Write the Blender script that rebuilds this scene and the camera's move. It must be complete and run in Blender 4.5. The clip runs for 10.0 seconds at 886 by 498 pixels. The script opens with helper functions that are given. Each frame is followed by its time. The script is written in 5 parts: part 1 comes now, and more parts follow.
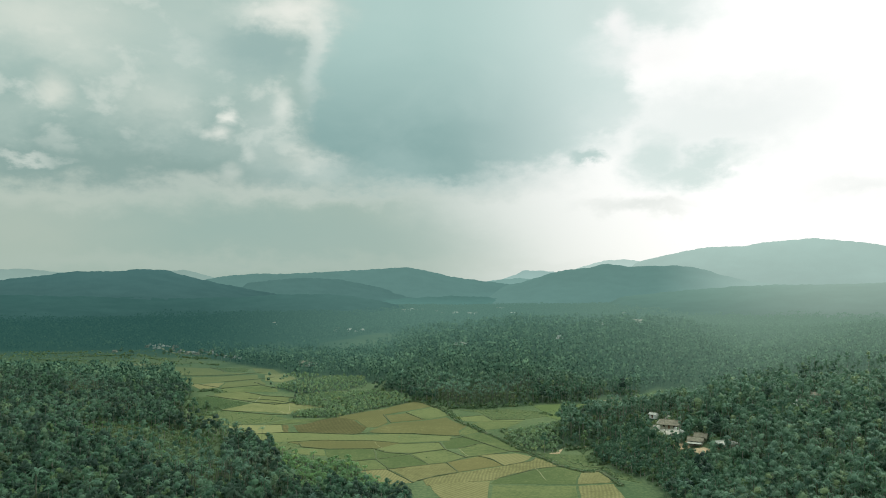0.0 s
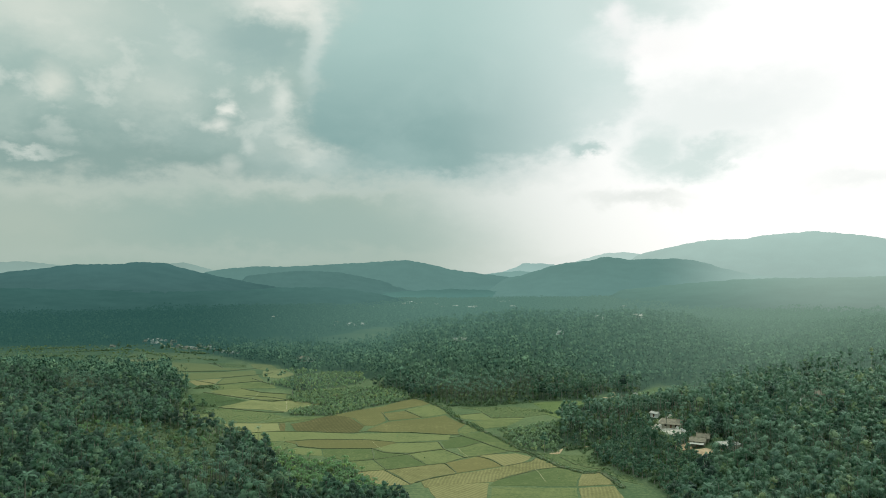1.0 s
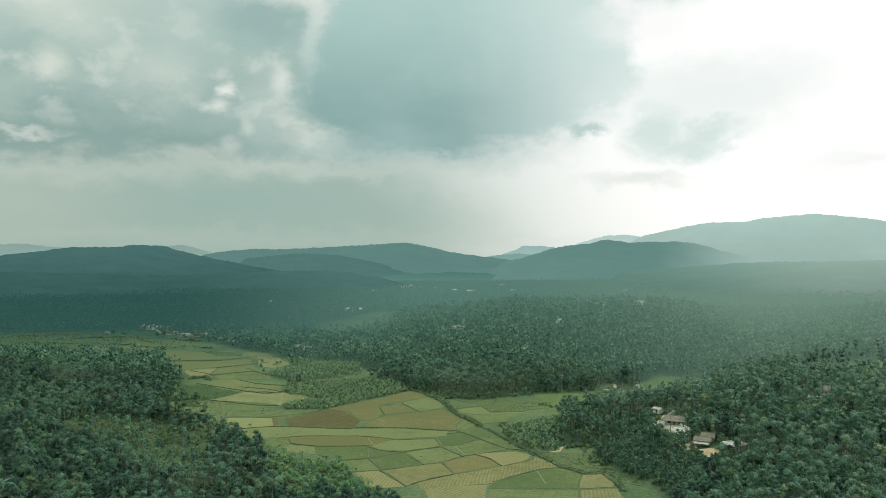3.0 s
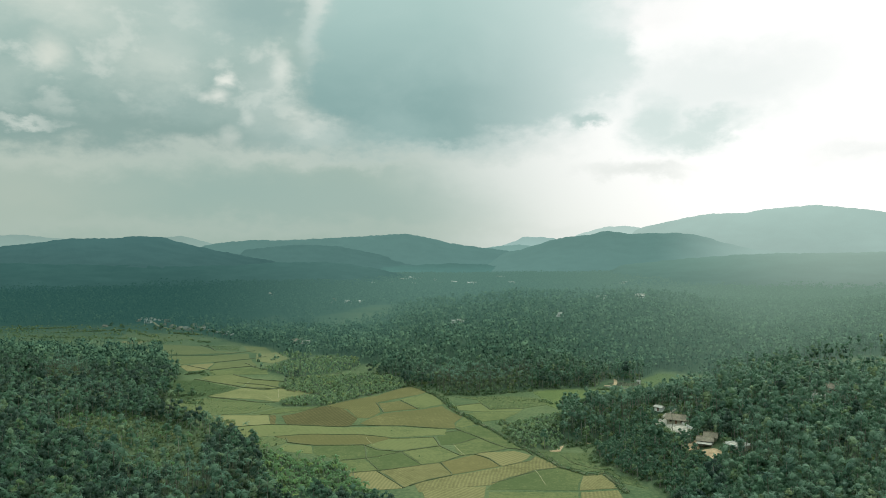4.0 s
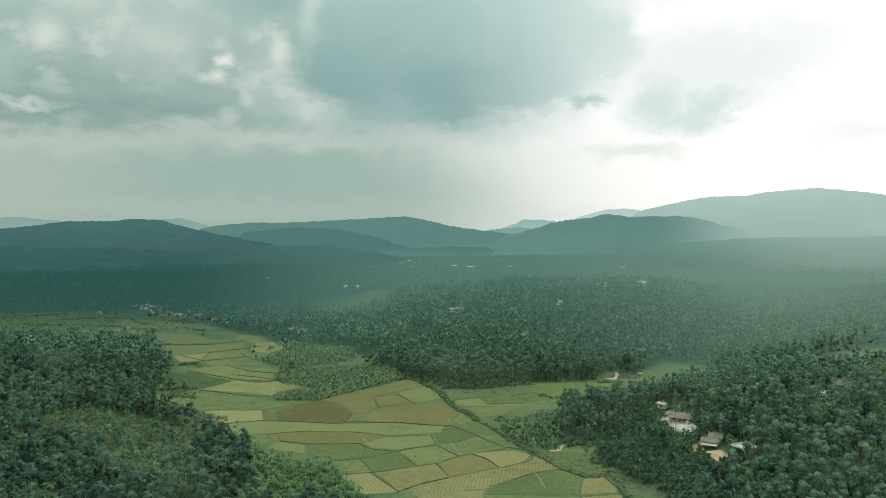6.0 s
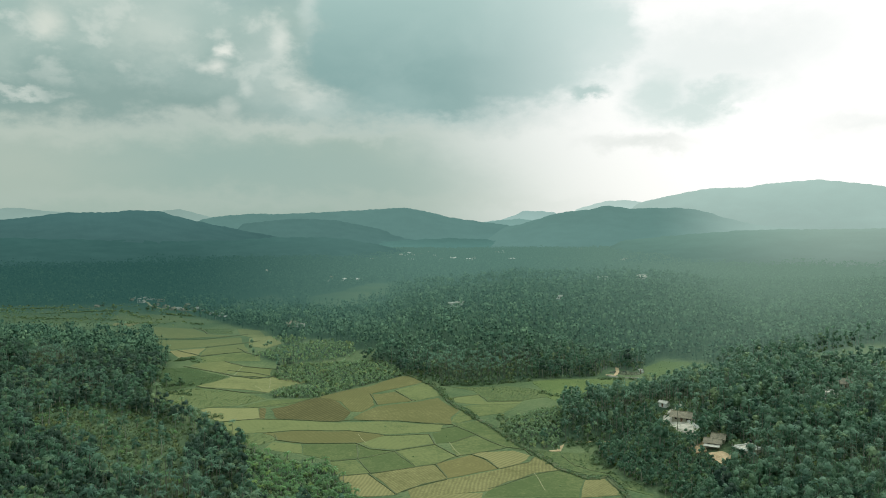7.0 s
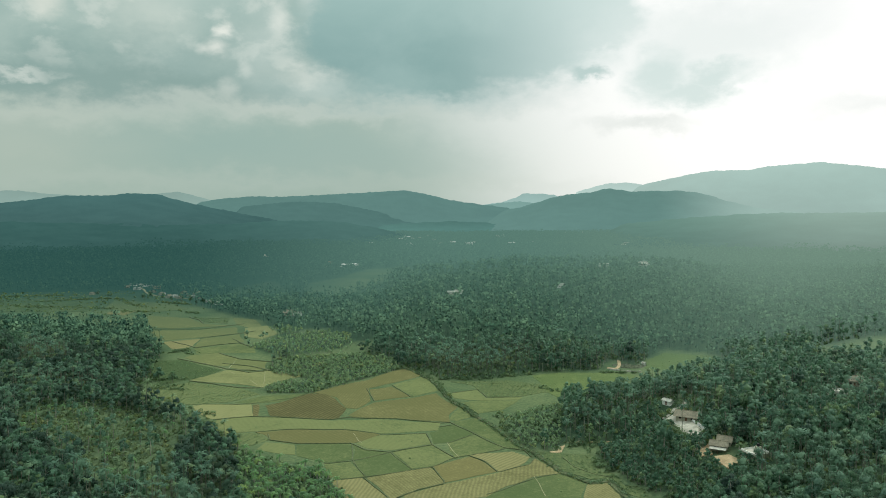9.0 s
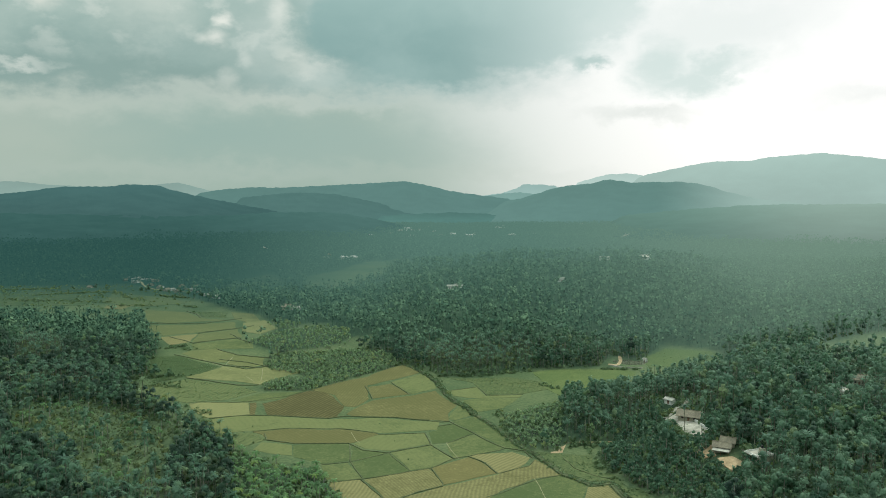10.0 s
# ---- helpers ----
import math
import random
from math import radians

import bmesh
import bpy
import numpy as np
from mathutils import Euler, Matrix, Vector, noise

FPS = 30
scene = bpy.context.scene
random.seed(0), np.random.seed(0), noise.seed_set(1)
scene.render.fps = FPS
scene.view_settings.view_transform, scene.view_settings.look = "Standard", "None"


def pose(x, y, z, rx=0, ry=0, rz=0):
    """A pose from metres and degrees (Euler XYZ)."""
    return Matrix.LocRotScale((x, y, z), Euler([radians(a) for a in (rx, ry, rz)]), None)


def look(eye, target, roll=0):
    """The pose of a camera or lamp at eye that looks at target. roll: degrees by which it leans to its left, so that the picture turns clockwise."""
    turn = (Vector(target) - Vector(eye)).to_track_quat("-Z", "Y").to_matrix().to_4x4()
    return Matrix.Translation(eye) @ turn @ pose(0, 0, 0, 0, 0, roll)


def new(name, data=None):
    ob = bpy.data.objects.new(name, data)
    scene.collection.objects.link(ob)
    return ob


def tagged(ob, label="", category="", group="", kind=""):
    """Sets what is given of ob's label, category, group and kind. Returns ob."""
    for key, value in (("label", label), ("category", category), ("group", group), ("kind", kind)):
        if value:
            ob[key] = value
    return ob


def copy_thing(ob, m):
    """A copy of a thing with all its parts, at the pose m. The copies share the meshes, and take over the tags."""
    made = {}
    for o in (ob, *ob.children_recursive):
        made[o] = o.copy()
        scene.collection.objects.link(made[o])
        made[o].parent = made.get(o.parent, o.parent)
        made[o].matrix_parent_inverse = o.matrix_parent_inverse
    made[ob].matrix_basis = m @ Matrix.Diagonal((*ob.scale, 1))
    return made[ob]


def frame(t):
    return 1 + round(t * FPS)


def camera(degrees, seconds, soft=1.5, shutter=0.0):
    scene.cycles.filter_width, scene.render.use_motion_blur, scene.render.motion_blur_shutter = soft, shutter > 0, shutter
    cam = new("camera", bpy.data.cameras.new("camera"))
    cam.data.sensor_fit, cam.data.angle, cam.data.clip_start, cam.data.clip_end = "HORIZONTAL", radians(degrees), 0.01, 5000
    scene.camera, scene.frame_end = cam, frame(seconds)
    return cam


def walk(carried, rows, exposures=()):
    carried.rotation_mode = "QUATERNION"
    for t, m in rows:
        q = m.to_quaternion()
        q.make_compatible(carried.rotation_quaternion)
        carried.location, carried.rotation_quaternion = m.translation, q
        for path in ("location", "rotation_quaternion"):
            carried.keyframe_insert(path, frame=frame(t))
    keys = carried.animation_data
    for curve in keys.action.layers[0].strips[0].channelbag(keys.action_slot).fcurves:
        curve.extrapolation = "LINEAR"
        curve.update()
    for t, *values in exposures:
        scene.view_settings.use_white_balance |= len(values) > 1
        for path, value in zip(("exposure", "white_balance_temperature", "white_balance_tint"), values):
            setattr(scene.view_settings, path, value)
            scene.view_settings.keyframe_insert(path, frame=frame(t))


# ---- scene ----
cam = camera(59.5, 10.0, soft=0.95)
METRES, EYE, TILT, LEAN, TURN = 80.0, 100.0, 2.4, 0.0, 0.0
EXPO, KELVIN, TINT = 0.02, 6500, 10
ROWS = [
    (0.0, 0.0, 0.0, 0.0, 0.0, 0.00, 0.0),
    (0.5, 0.0041, 0.0472, 0.0172, -0.01, -0.25, -0.01),
    (1.0, 0.0096, 0.0931, 0.0344, -0.0, -0.57, -0.02),
    (1.5, 0.0141, 0.1404, 0.0531, -0.01, -0.90, -0.03),
    (2.0, 0.0184, 0.1861, 0.0695, -0.01, -1.22, -0.04),
    (2.5, 0.0224, 0.234, 0.0886, -0.02, -1.58, -0.05),
    (4.0, 0.0376, 0.3754, 0.146, -0.01, -2.64, -0.07),
    (4.5, 0.0419, 0.4225, 0.1642, -0.03, -2.98, -0.07),
    (5.0, 0.0467, 0.4688, 0.1816, -0.02, -3.31, -0.1),
    (5.5, 0.0514, 0.5158, 0.2002, -0.02, -3.66, -0.11),
    (7.0, 0.0641, 0.6539, 0.2527, -0.02, -4.68, -0.2),
    (7.5, 0.0685, 0.6999, 0.2718, -0.02, -5.03, -0.2),
    (8.0, 0.0731, 0.7453, 0.2874, -0.02, -5.35, -0.21),
    (8.5, 0.0766, 0.7925, 0.307, -0.01, -5.71, -0.22),
    (9.0, 0.0813, 0.8373, 0.3241, -0.0, -6.04, -0.21),
    (9.5, 0.0852, 0.8842, 0.3428, 0.0, -6.40, -0.21),
    (10.0, 0.0894, 0.9282, 0.36, 0.02, -6.75, -0.22),
]
walk(cam, [(t, pose(0, 0, EYE, TILT, LEAN, TURN) @ pose(METRES * x, METRES * y, METRES * z, 90 + pitch, roll, yaw)) for t, x, y, z, yaw, pitch, roll in ROWS],
     exposures=[(0.0, EXPO, KELVIN, TINT), (10.0, EXPO, KELVIN, TINT)])

# ---- daylight: a veiled sun ahead to the right, and a cloudy sky ----
SUN_AZ, SUN_EL = radians(40), radians(45)
SUN_DIR = Vector((math.sin(SUN_AZ) * math.cos(SUN_EL), math.cos(SUN_AZ) * math.cos(SUN_EL), math.sin(SUN_EL)))
sun_data = bpy.data.lights.new("sun", "SUN")
sun_data.energy, sun_data.angle, sun_data.color = 2.2, radians(6), (1.0, 0.97, 0.88)
sun = new("sun", sun_data)
sun.matrix_world = look(SUN_DIR * 900, (0, 0, 0))


def lin(r, g, b):
    """Linear colour from 0..255 display values."""
    return tuple(((c / 255 + 0.055) / 1.055) ** 2.4 if c > 10 else c / 255 / 12.92 for c in (r, g, b)) + (1.0,)


class Nodes:
    """Small helpers for building a node tree."""

    def __init__(self, tree):
        self.tree = tree
        tree.nodes.clear()

    def add(self, kind, **sockets):
        n = self.tree.nodes.new(kind)
        for k, v in sockets.items():
            self.put(n.inputs[k.replace("_", " ")], v)
        return n

    def put(self, socket, v):
        if isinstance(v, bpy.types.NodeSocket):
            self.tree.links.new(v, socket)
        elif v is not None:
            socket.default_value = v

    def attribute(self, name):
        n = self.tree.nodes.new("ShaderNodeAttribute")
        n.attribute_name = name
        return n.outputs["Fac"]

    def math(self, op, a, b=None, c=None):
        n = self.tree.nodes.new("ShaderNodeMath")
        n.operation = op
        for s, v in zip(n.inputs, (a, b, c)):
            self.put(s, v)
        return n.outputs[0]

    def ramp(self, v, a, b, lo=0.0, hi=1.0, smooth=True):
        n = self.tree.nodes.new("ShaderNodeMapRange")
        n.interpolation_type = "SMOOTHSTEP" if smooth else "LINEAR"
        for s, x in zip(n.inputs, (v, a, b, lo, hi)):
            self.put(s, x)
        return n.outputs[0]

    def mix(self, f, a, b):
        n = self.tree.nodes.new("ShaderNodeMix")
        n.data_type = "RGBA"
        self.put(n.inputs[0], f), self.put(n.inputs[6], a), self.put(n.inputs[7], b)
        return n.outputs[2]

    def noise(self, vec, scale, detail=4.0, rough=0.55, distort=0.0):
        n = self.tree.nodes.new("ShaderNodeTexNoise")
        self.put(n.inputs["Vector"], vec)
        n.inputs["Scale"].default_value, n.inputs["Detail"].default_value = scale, detail
        n.inputs["Roughness"].default_value, n.inputs["Distortion"].default_value = rough, distort
        return n


world = bpy.data.worlds.new("sky")
world.use_nodes = True
scene.world = world
w = Nodes(world.node_tree)
way = w.add("ShaderNodeTexCoord").outputs["Generated"]
sep = w.add("ShaderNodeSeparateXYZ", Vector=way)
azimuth = w.math("ARCTAN2", sep.outputs[0], sep.outputs[1])
height = w.math("ARCSINE", sep.outputs[2])
stretched = w.add("ShaderNodeMapping", Vector=way)
stretched.inputs["Scale"].default_value = (1, 1, 1.7)
warp = w.noise(stretched.outputs[0], 13.0, 7.0, 0.6)
warp_rgb = w.add("ShaderNodeSeparateColor", Color=warp.outputs["Color"])
billow = w.noise(stretched.outputs[0], 7.0, 8.0, 0.58, 0.3).outputs["Fac"]
az2 = w.math("ADD", azimuth, w.math("MULTIPLY", w.math("SUBTRACT", warp_rgb.outputs[0], 0.5), 0.075))
el2 = w.math("ADD", height, w.math("MULTIPLY", w.math("SUBTRACT", warp_rgb.outputs[1], 0.5), 0.055))
curl = w.add("ShaderNodeSeparateColor", Color=w.noise(stretched.outputs[0], 34.0, 7.0, 0.62).outputs["Color"])
az3 = w.math("ADD", az2, w.math("MULTIPLY", w.math("SUBTRACT", curl.outputs[0], 0.5), 0.034))
el3 = w.math("ADD", el2, w.math("MULTIPLY", w.math("SUBTRACT", curl.outputs[1], 0.5), 0.034))


def reach(az, el, wide, high):
    """Distance from a cloud's heart, 1 on its rim; small clouds are torn less."""
    torn = min(1.0, 0.45 + wide * 11)
    dx = w.math("DIVIDE", w.math("SUBTRACT", w.math("MULTIPLY_ADD", w.math("SUBTRACT", az3, azimuth), torn, azimuth), az), wide)
    dy = w.math("DIVIDE", w.math("SUBTRACT", w.math("MULTIPLY_ADD", w.math("SUBTRACT", el3, height), torn, height), el), high)
    return w.math("SQRT", w.math("ADD", w.math("MULTIPLY", dx, dx), w.math("MULTIPLY", dy, dy)))


def cloud(colour, under, az, el, wide, high, soft, amount=1.0):
    """One soft-edged cloud over what is under it."""
    return w.mix(w.ramp(reach(az, el, wide, high), 1 + soft, 1 - soft, 0.0, amount), under, lin(*colour))


def bank(colour, under, lobes, soft, amount=1.0):
    """A large cloud of several lobes with a curling rim."""
    near = None
    for one in lobes:
        d = reach(*one)
        near = d if near is None else w.math("SMOOTH_MIN", near, d, 0.12)
    return w.mix(w.ramp(near, 1 + soft * 0.6, 1 - soft, 0.0, amount), under, colour)


glow_dot = w.add("ShaderNodeVectorMath")
glow_dot.operation = "DOT_PRODUCT"
w.put(glow_dot.inputs[0], way)
glow_dot.inputs[1].default_value = (math.sin(0.62) * math.cos(0.30), math.cos(0.62) * math.cos(0.30), math.sin(0.30))
near_sun = w.ramp(glow_dot.outputs["Value"], 0.72, 0.97)
sky_col = w.mix(near_sun, lin(161, 183, 172), (1.12, 1.11, 1.08, 1))
# the broken grey deck to the left
deck_col = w.mix(w.ramp(el2, 0.12, 0.30), lin(136, 165, 158), lin(172, 196, 187))
deck_col = w.mix(w.ramp(billow, 0.40, 0.66, 0.0, 0.55), deck_col, lin(184, 202, 192))
puff = w.noise(stretched.outputs[0], 17.0, 8.0, 0.58, 0.15).outputs["Fac"]
deck_col = w.mix(w.ramp(puff, 0.50, 0.66, 0.0, 0.5), deck_col, lin(214, 223, 213))
deck = w.math("MULTIPLY", w.ramp(el3, 0.112, 0.134), w.ramp(az2, 0.02, -0.16))
sky_col = w.mix(deck, sky_col, deck_col)
overhead = w.math("MULTIPLY", w.ramp(el2, 0.36, 0.5), w.ramp(glow_dot.outputs["Value"], 0.995, 0.9))
sky_col = w.mix(overhead, sky_col, w.mix(w.ramp(billow, 0.35, 0.65), (1.25, 1.42, 1.45, 1), (1.95, 2.10, 2.10, 1)))
sky_col = cloud((218, 225, 213), sky_col, -0.491, 0.299, 0.069, 0.033, 1.2, 0.8)
sky_col = cloud((204, 216, 205), sky_col, -0.437, 0.267, 0.031, 0.026, 1.2, 0.6)
sky_col = cloud((216, 223, 211), sky_col, -0.469, 0.221, 0.017, 0.012, 1.1, 0.85)
sky_col = cloud((206, 217, 206), sky_col, -0.358, 0.214, 0.040, 0.029, 1.2, 0.65)
sky_col = cloud((186, 205, 197), sky_col, -0.316, 0.279, 0.051, 0.044, 1.2, 0.5)
sky_col = cloud((149, 178, 173), sky_col, -0.231, 0.284, 0.058, 0.026, 0.85, 0.8)
sky_col = cloud((134, 162, 156), sky_col, -0.482, 0.128, 0.069, 0.015, 0.75, 0.75)
sky_col = cloud((143, 169, 162), sky_col, -0.395, 0.147, 0.124, 0.028, 0.85, 0.65)
sky_col = cloud((152, 177, 170), sky_col, -0.212, 0.140, 0.062, 0.012, 0.85, 0.6)
sky_col = cloud((160, 184, 177), sky_col, -0.322, 0.168, 0.051, 0.029, 1.1, 0.5)
sky_col = cloud((138, 165, 158), sky_col, -0.404, 0.134, 0.17, 0.018, 0.7, 0.85)
sky_col = cloud((206, 216, 207), sky_col, -0.497, 0.138, 0.033, 0.004, 1.1, 0.75)
sky_col = cloud((233, 237, 227), sky_col, -0.272, 0.203, 0.009, 0.007, 0.85, 0.95)
sky_col = cloud((226, 231, 221), sky_col, -0.283, 0.181, 0.011, 0.008, 1.1, 0.85)
sky_col = cloud((212, 221, 212), sky_col, -0.247, 0.162, 0.007, 0.008, 1.1, 0.6)
sky_col = cloud((226, 232, 222), sky_col, -0.206, 0.214, 0.011, 0.015, 1.1, 0.85)
sky_col = cloud((205, 218, 210), sky_col, -0.220, 0.183, 0.033, 0.036, 1.2, 0.5)
sky_col = cloud((222, 230, 222), sky_col, -0.166, 0.265, 0.010, 0.033, 1.2, 0.75)
sky_col = cloud((229, 234, 225), sky_col, -0.158, 0.309, 0.013, 0.023, 1.1, 0.8)
sky_col = cloud((235, 238, 228), sky_col, -0.193, 0.335, 0.057, 0.020, 1.1, 0.95)
sky_col = cloud((223, 229, 219), sky_col, -0.161, 0.155, 0.028, 0.015, 1.1, 0.85)
sky_col = cloud((214, 221, 211), sky_col, -0.266, 0.136, 0.008, 0.009, 1.1, 0.5)
sky_col = cloud((201, 210, 199), sky_col, -0.452, 0.099, 0.190, 0.012, 1.2, 0.5)
sky_col = cloud((208, 215, 205), sky_col, -0.191, 0.115, 0.175, 0.011, 1.2, 0.6)
sky_col = cloud((184, 195, 182), sky_col, -0.487, 0.063, 0.124, 0.036, 1.2, 0.5)
sky_col = cloud((149, 177, 169), sky_col, -0.273, 0.062, 0.131, 0.034, 1.1, 0.75)
sky_col = cloud((157, 181, 173), sky_col, -0.105, 0.048, 0.124, 0.031, 1.1, 0.7)
sky_col = cloud((182, 196, 186), sky_col, -0.273, 0.020, 0.306, 0.010, 1.2, 0.35)
# the great dark cloud
big_col = w.mix(w.ramp(height, 0.15, 0.34), lin(134, 168, 164), lin(174, 204, 197))
big_col = w.mix(w.ramp(billow, 0.35, 0.75, 0.0, 0.28), big_col, lin(186, 210, 204))
big_col = w.mix(w.ramp(azimuth, -0.03, 0.26, 0.0, 0.78), big_col, lin(224, 238, 233))
sky_col = cloud((163, 189, 185), sky_col, -0.036, 0.136, 0.131, 0.019, 1.1, 0.75)
sky_col = bank(big_col, sky_col, ((0.012, 0.226, 0.095, 0.069), (0.129, 0.249, 0.109, 0.069), (0.193, 0.260, 0.058, 0.062), (0.019, 0.373, 0.164, 0.160), (-0.069, 0.264, 0.102, 0.102), (-0.105, 0.196, 0.079, 0.057), (-0.025, 0.170, 0.117, 0.042), (0.079, 0.184, 0.135, 0.047), (0.186, 0.219, 0.069, 0.040), (0.129, 0.310, 0.095, 0.087)), 0.36)
sky_col = cloud((214, 229, 224), sky_col, 0.274, 0.327, 0.073, 0.026, 0.75, 0.75)
sky_col = cloud((202, 221, 215), sky_col, 0.212, 0.340, 0.066, 0.033, 0.9, 0.75)
sky_col = cloud((252, 252, 249), sky_col, 0.274, 0.281, 0.062, 0.022, 1.1, 0.9)
sky_col = cloud((250, 250, 247), sky_col, 0.226, 0.315, 0.012, 0.015, 1.1, 0.8)
sky_col = cloud((231, 239, 235), sky_col, 0.323, 0.195, 0.109, 0.045, 0.75, 0.8)
sky_col = cloud((238, 243, 240), sky_col, 0.425, 0.210, 0.080, 0.044, 1.1, 0.5)
sky_col = bank(lin(211, 227, 222), sky_col, ((0.269, 0.154, 0.036, 0.032), (0.299, 0.132, 0.055, 0.022), (0.332, 0.147, 0.051, 0.019)), 0.75, 0.9)
sky_col = cloud((186, 208, 203), sky_col, 0.186, 0.158, 0.022, 0.007, 0.65, 0.95)
sky_col = cloud((226, 231, 226), sky_col, 0.248, 0.094, 0.055, 0.009, 1.1, 0.8)
sky_col = cloud((236, 240, 237), sky_col, 0.494, 0.105, 0.069, 0.015, 1.1, 0.7)
air = w.add("ShaderNodeTexSky")
air.sky_type, air.sun_disc, air.sun_elevation, air.sun_rotation = "NISHITA", False, SUN_EL, SUN_AZ
clear = w.add("ShaderNodeBackground", Color=air.outputs[0], Strength=0.08)
cover = w.add("ShaderNodeBackground", Color=sky_col, Strength=1.0)
both = w.add("ShaderNodeMixShader", Fac=0.95)
w.put(both.inputs[1], clear.outputs[0]), w.put(both.inputs[2], cover.outputs[0])
w.add("ShaderNodeOutputWorld", Surface=both.outputs[0])


# ---- materials ----
def material(name):
    m = bpy.data.materials.new(name)
    m.use_nodes = True
    return m, Nodes(m.node_tree)


def finish(n, shader):
    n.add("ShaderNodeOutputMaterial", Surface=shader)


def place(n):
    return n.add("ShaderNodeNewGeometry").outputs["Position"]


def bearing(n, p):
    """How far to the right of straight ahead a place lies, as a slope."""
    xyz = n.add("ShaderNodeSeparateXYZ", Vector=p)
    return n.math("DIVIDE", xyz.outputs[0], xyz.outputs[1]), xyz


def haze_paint(n, p):
    """Haze painted by place: its share and its glow colour, paler below the sun."""
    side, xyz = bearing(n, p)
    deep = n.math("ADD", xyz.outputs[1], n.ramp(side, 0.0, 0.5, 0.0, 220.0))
    # More painted haze to the far left, in the dark tone of cloud shade.
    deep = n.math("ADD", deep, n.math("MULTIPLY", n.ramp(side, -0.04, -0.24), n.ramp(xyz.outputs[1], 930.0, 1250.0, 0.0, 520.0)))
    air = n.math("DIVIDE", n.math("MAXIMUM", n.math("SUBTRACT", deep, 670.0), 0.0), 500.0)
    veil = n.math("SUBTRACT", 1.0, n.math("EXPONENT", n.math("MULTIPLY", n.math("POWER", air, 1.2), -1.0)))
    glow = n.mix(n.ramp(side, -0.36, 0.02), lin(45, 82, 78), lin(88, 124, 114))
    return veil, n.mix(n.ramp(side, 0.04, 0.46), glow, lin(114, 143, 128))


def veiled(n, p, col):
    """A far surface loses its own colour and gets painted haze as emission."""
    veil, glow = haze_paint(n, p)
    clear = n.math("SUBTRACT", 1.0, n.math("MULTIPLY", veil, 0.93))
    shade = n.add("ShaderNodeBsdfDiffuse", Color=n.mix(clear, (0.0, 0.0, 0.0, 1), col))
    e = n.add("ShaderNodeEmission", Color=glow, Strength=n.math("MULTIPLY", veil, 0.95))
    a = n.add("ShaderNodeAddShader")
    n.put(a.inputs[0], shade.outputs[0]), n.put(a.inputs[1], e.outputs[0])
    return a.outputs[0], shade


def leaf_material(name, dark, light, through_light=0.48, sheen=0.10, fine=1.6):
    """Foliage: colour varies from plant to plant and in its small clumps."""
    m, n = material(name)
    tint = n.attribute("tint")
    own = n.add("ShaderNodeObjectInfo").outputs["Random"]
    p = place(n)
    grain, tufts = n.noise(p, fine, 4.0, 0.65).outputs["Fac"], n.noise(p, 0.45, 2.0).outputs["Fac"]
    each = n.math("FRACT", n.math("ADD", tint, own))
    f = n.math("ADD", n.math("MULTIPLY", each, 0.55), n.math("ADD", n.math("MULTIPLY", n.math("SUBTRACT", grain, 0.32), 1.5), n.math("MULTIPLY", n.math("SUBTRACT", tufts, 0.5), 0.5)))
    col = n.mix(n.ramp(f, 0.0, 1.0, smooth=False), dark, light)
    odd = n.math("FRACT", n.math("MULTIPLY", n.math("ADD", tint, own), 7.3))
    col = n.mix(n.ramp(odd, 0.84, 0.98, 0.0, 0.6), col, (light[0] * 1.7, light[1] * 1.2, light[2] * 0.75, 1))
    col = n.mix(n.ramp(odd, 0.22, 0.02, 0.0, 0.6), col, (dark[0] * 0.7, dark[1] * 0.75, dark[2] * 0.9, 1))
    p = n.add("ShaderNodeBsdfPrincipled", Base_Color=col, Roughness=0.6)
    p.inputs["Specular IOR Level"].default_value = 0.12
    # A little greenish sheen stands in for thin haze over the leaves.
    p.inputs["Sheen Weight"].default_value = sheen
    p.inputs["Sheen Roughness"].default_value = 0.6
    p.inputs["Sheen Tint"].default_value = (0.6, 1.0, 0.82, 1)
    t = n.add("ShaderNodeBsdfTranslucent", Color=n.mix(0.5, col, light))
    mix = n.add("ShaderNodeMixShader", Fac=through_light)
    n.put(mix.inputs[1], p.outputs[0]), n.put(mix.inputs[2], t.outputs[0])
    finish(n, mix.outputs[0])
    return m


def rough_material(name, dark, light, scale=0.5, rough=0.85, fine=8.0, bump=0.0, sheen=0.0, metal=0.0):
    m, n = material(name)
    p = place(n)
    big, small = n.noise(p, scale, 5.0).outputs["Fac"], n.noise(p, fine, 4.0).outputs["Fac"]
    f = n.ramp(n.math("ADD", n.math("MULTIPLY", big, 0.65), n.math("MULTIPLY", small, 0.35)), 0.32, 0.68)
    b = n.add("ShaderNodeBsdfPrincipled", Base_Color=n.mix(f, dark, light), Roughness=rough, Metallic=metal)
    b.inputs["Specular IOR Level"].default_value = 0.2
    b.inputs["Sheen Weight"].default_value = sheen
    b.inputs["Sheen Tint"].default_value = (0.8, 0.95, 0.9, 1)
    if bump:
        n.put(b.inputs["Normal"], n.add("ShaderNodeBump", Height=small, Strength=bump, Distance=0.2).outputs[0])
    # Haze painted in: far surfaces mix towards a glowing air colour.
    veil, glow = haze_paint(n, p)
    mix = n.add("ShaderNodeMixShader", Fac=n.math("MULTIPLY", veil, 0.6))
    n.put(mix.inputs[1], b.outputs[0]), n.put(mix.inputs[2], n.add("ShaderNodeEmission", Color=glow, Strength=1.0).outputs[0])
    finish(n, mix.outputs[0])
    return m


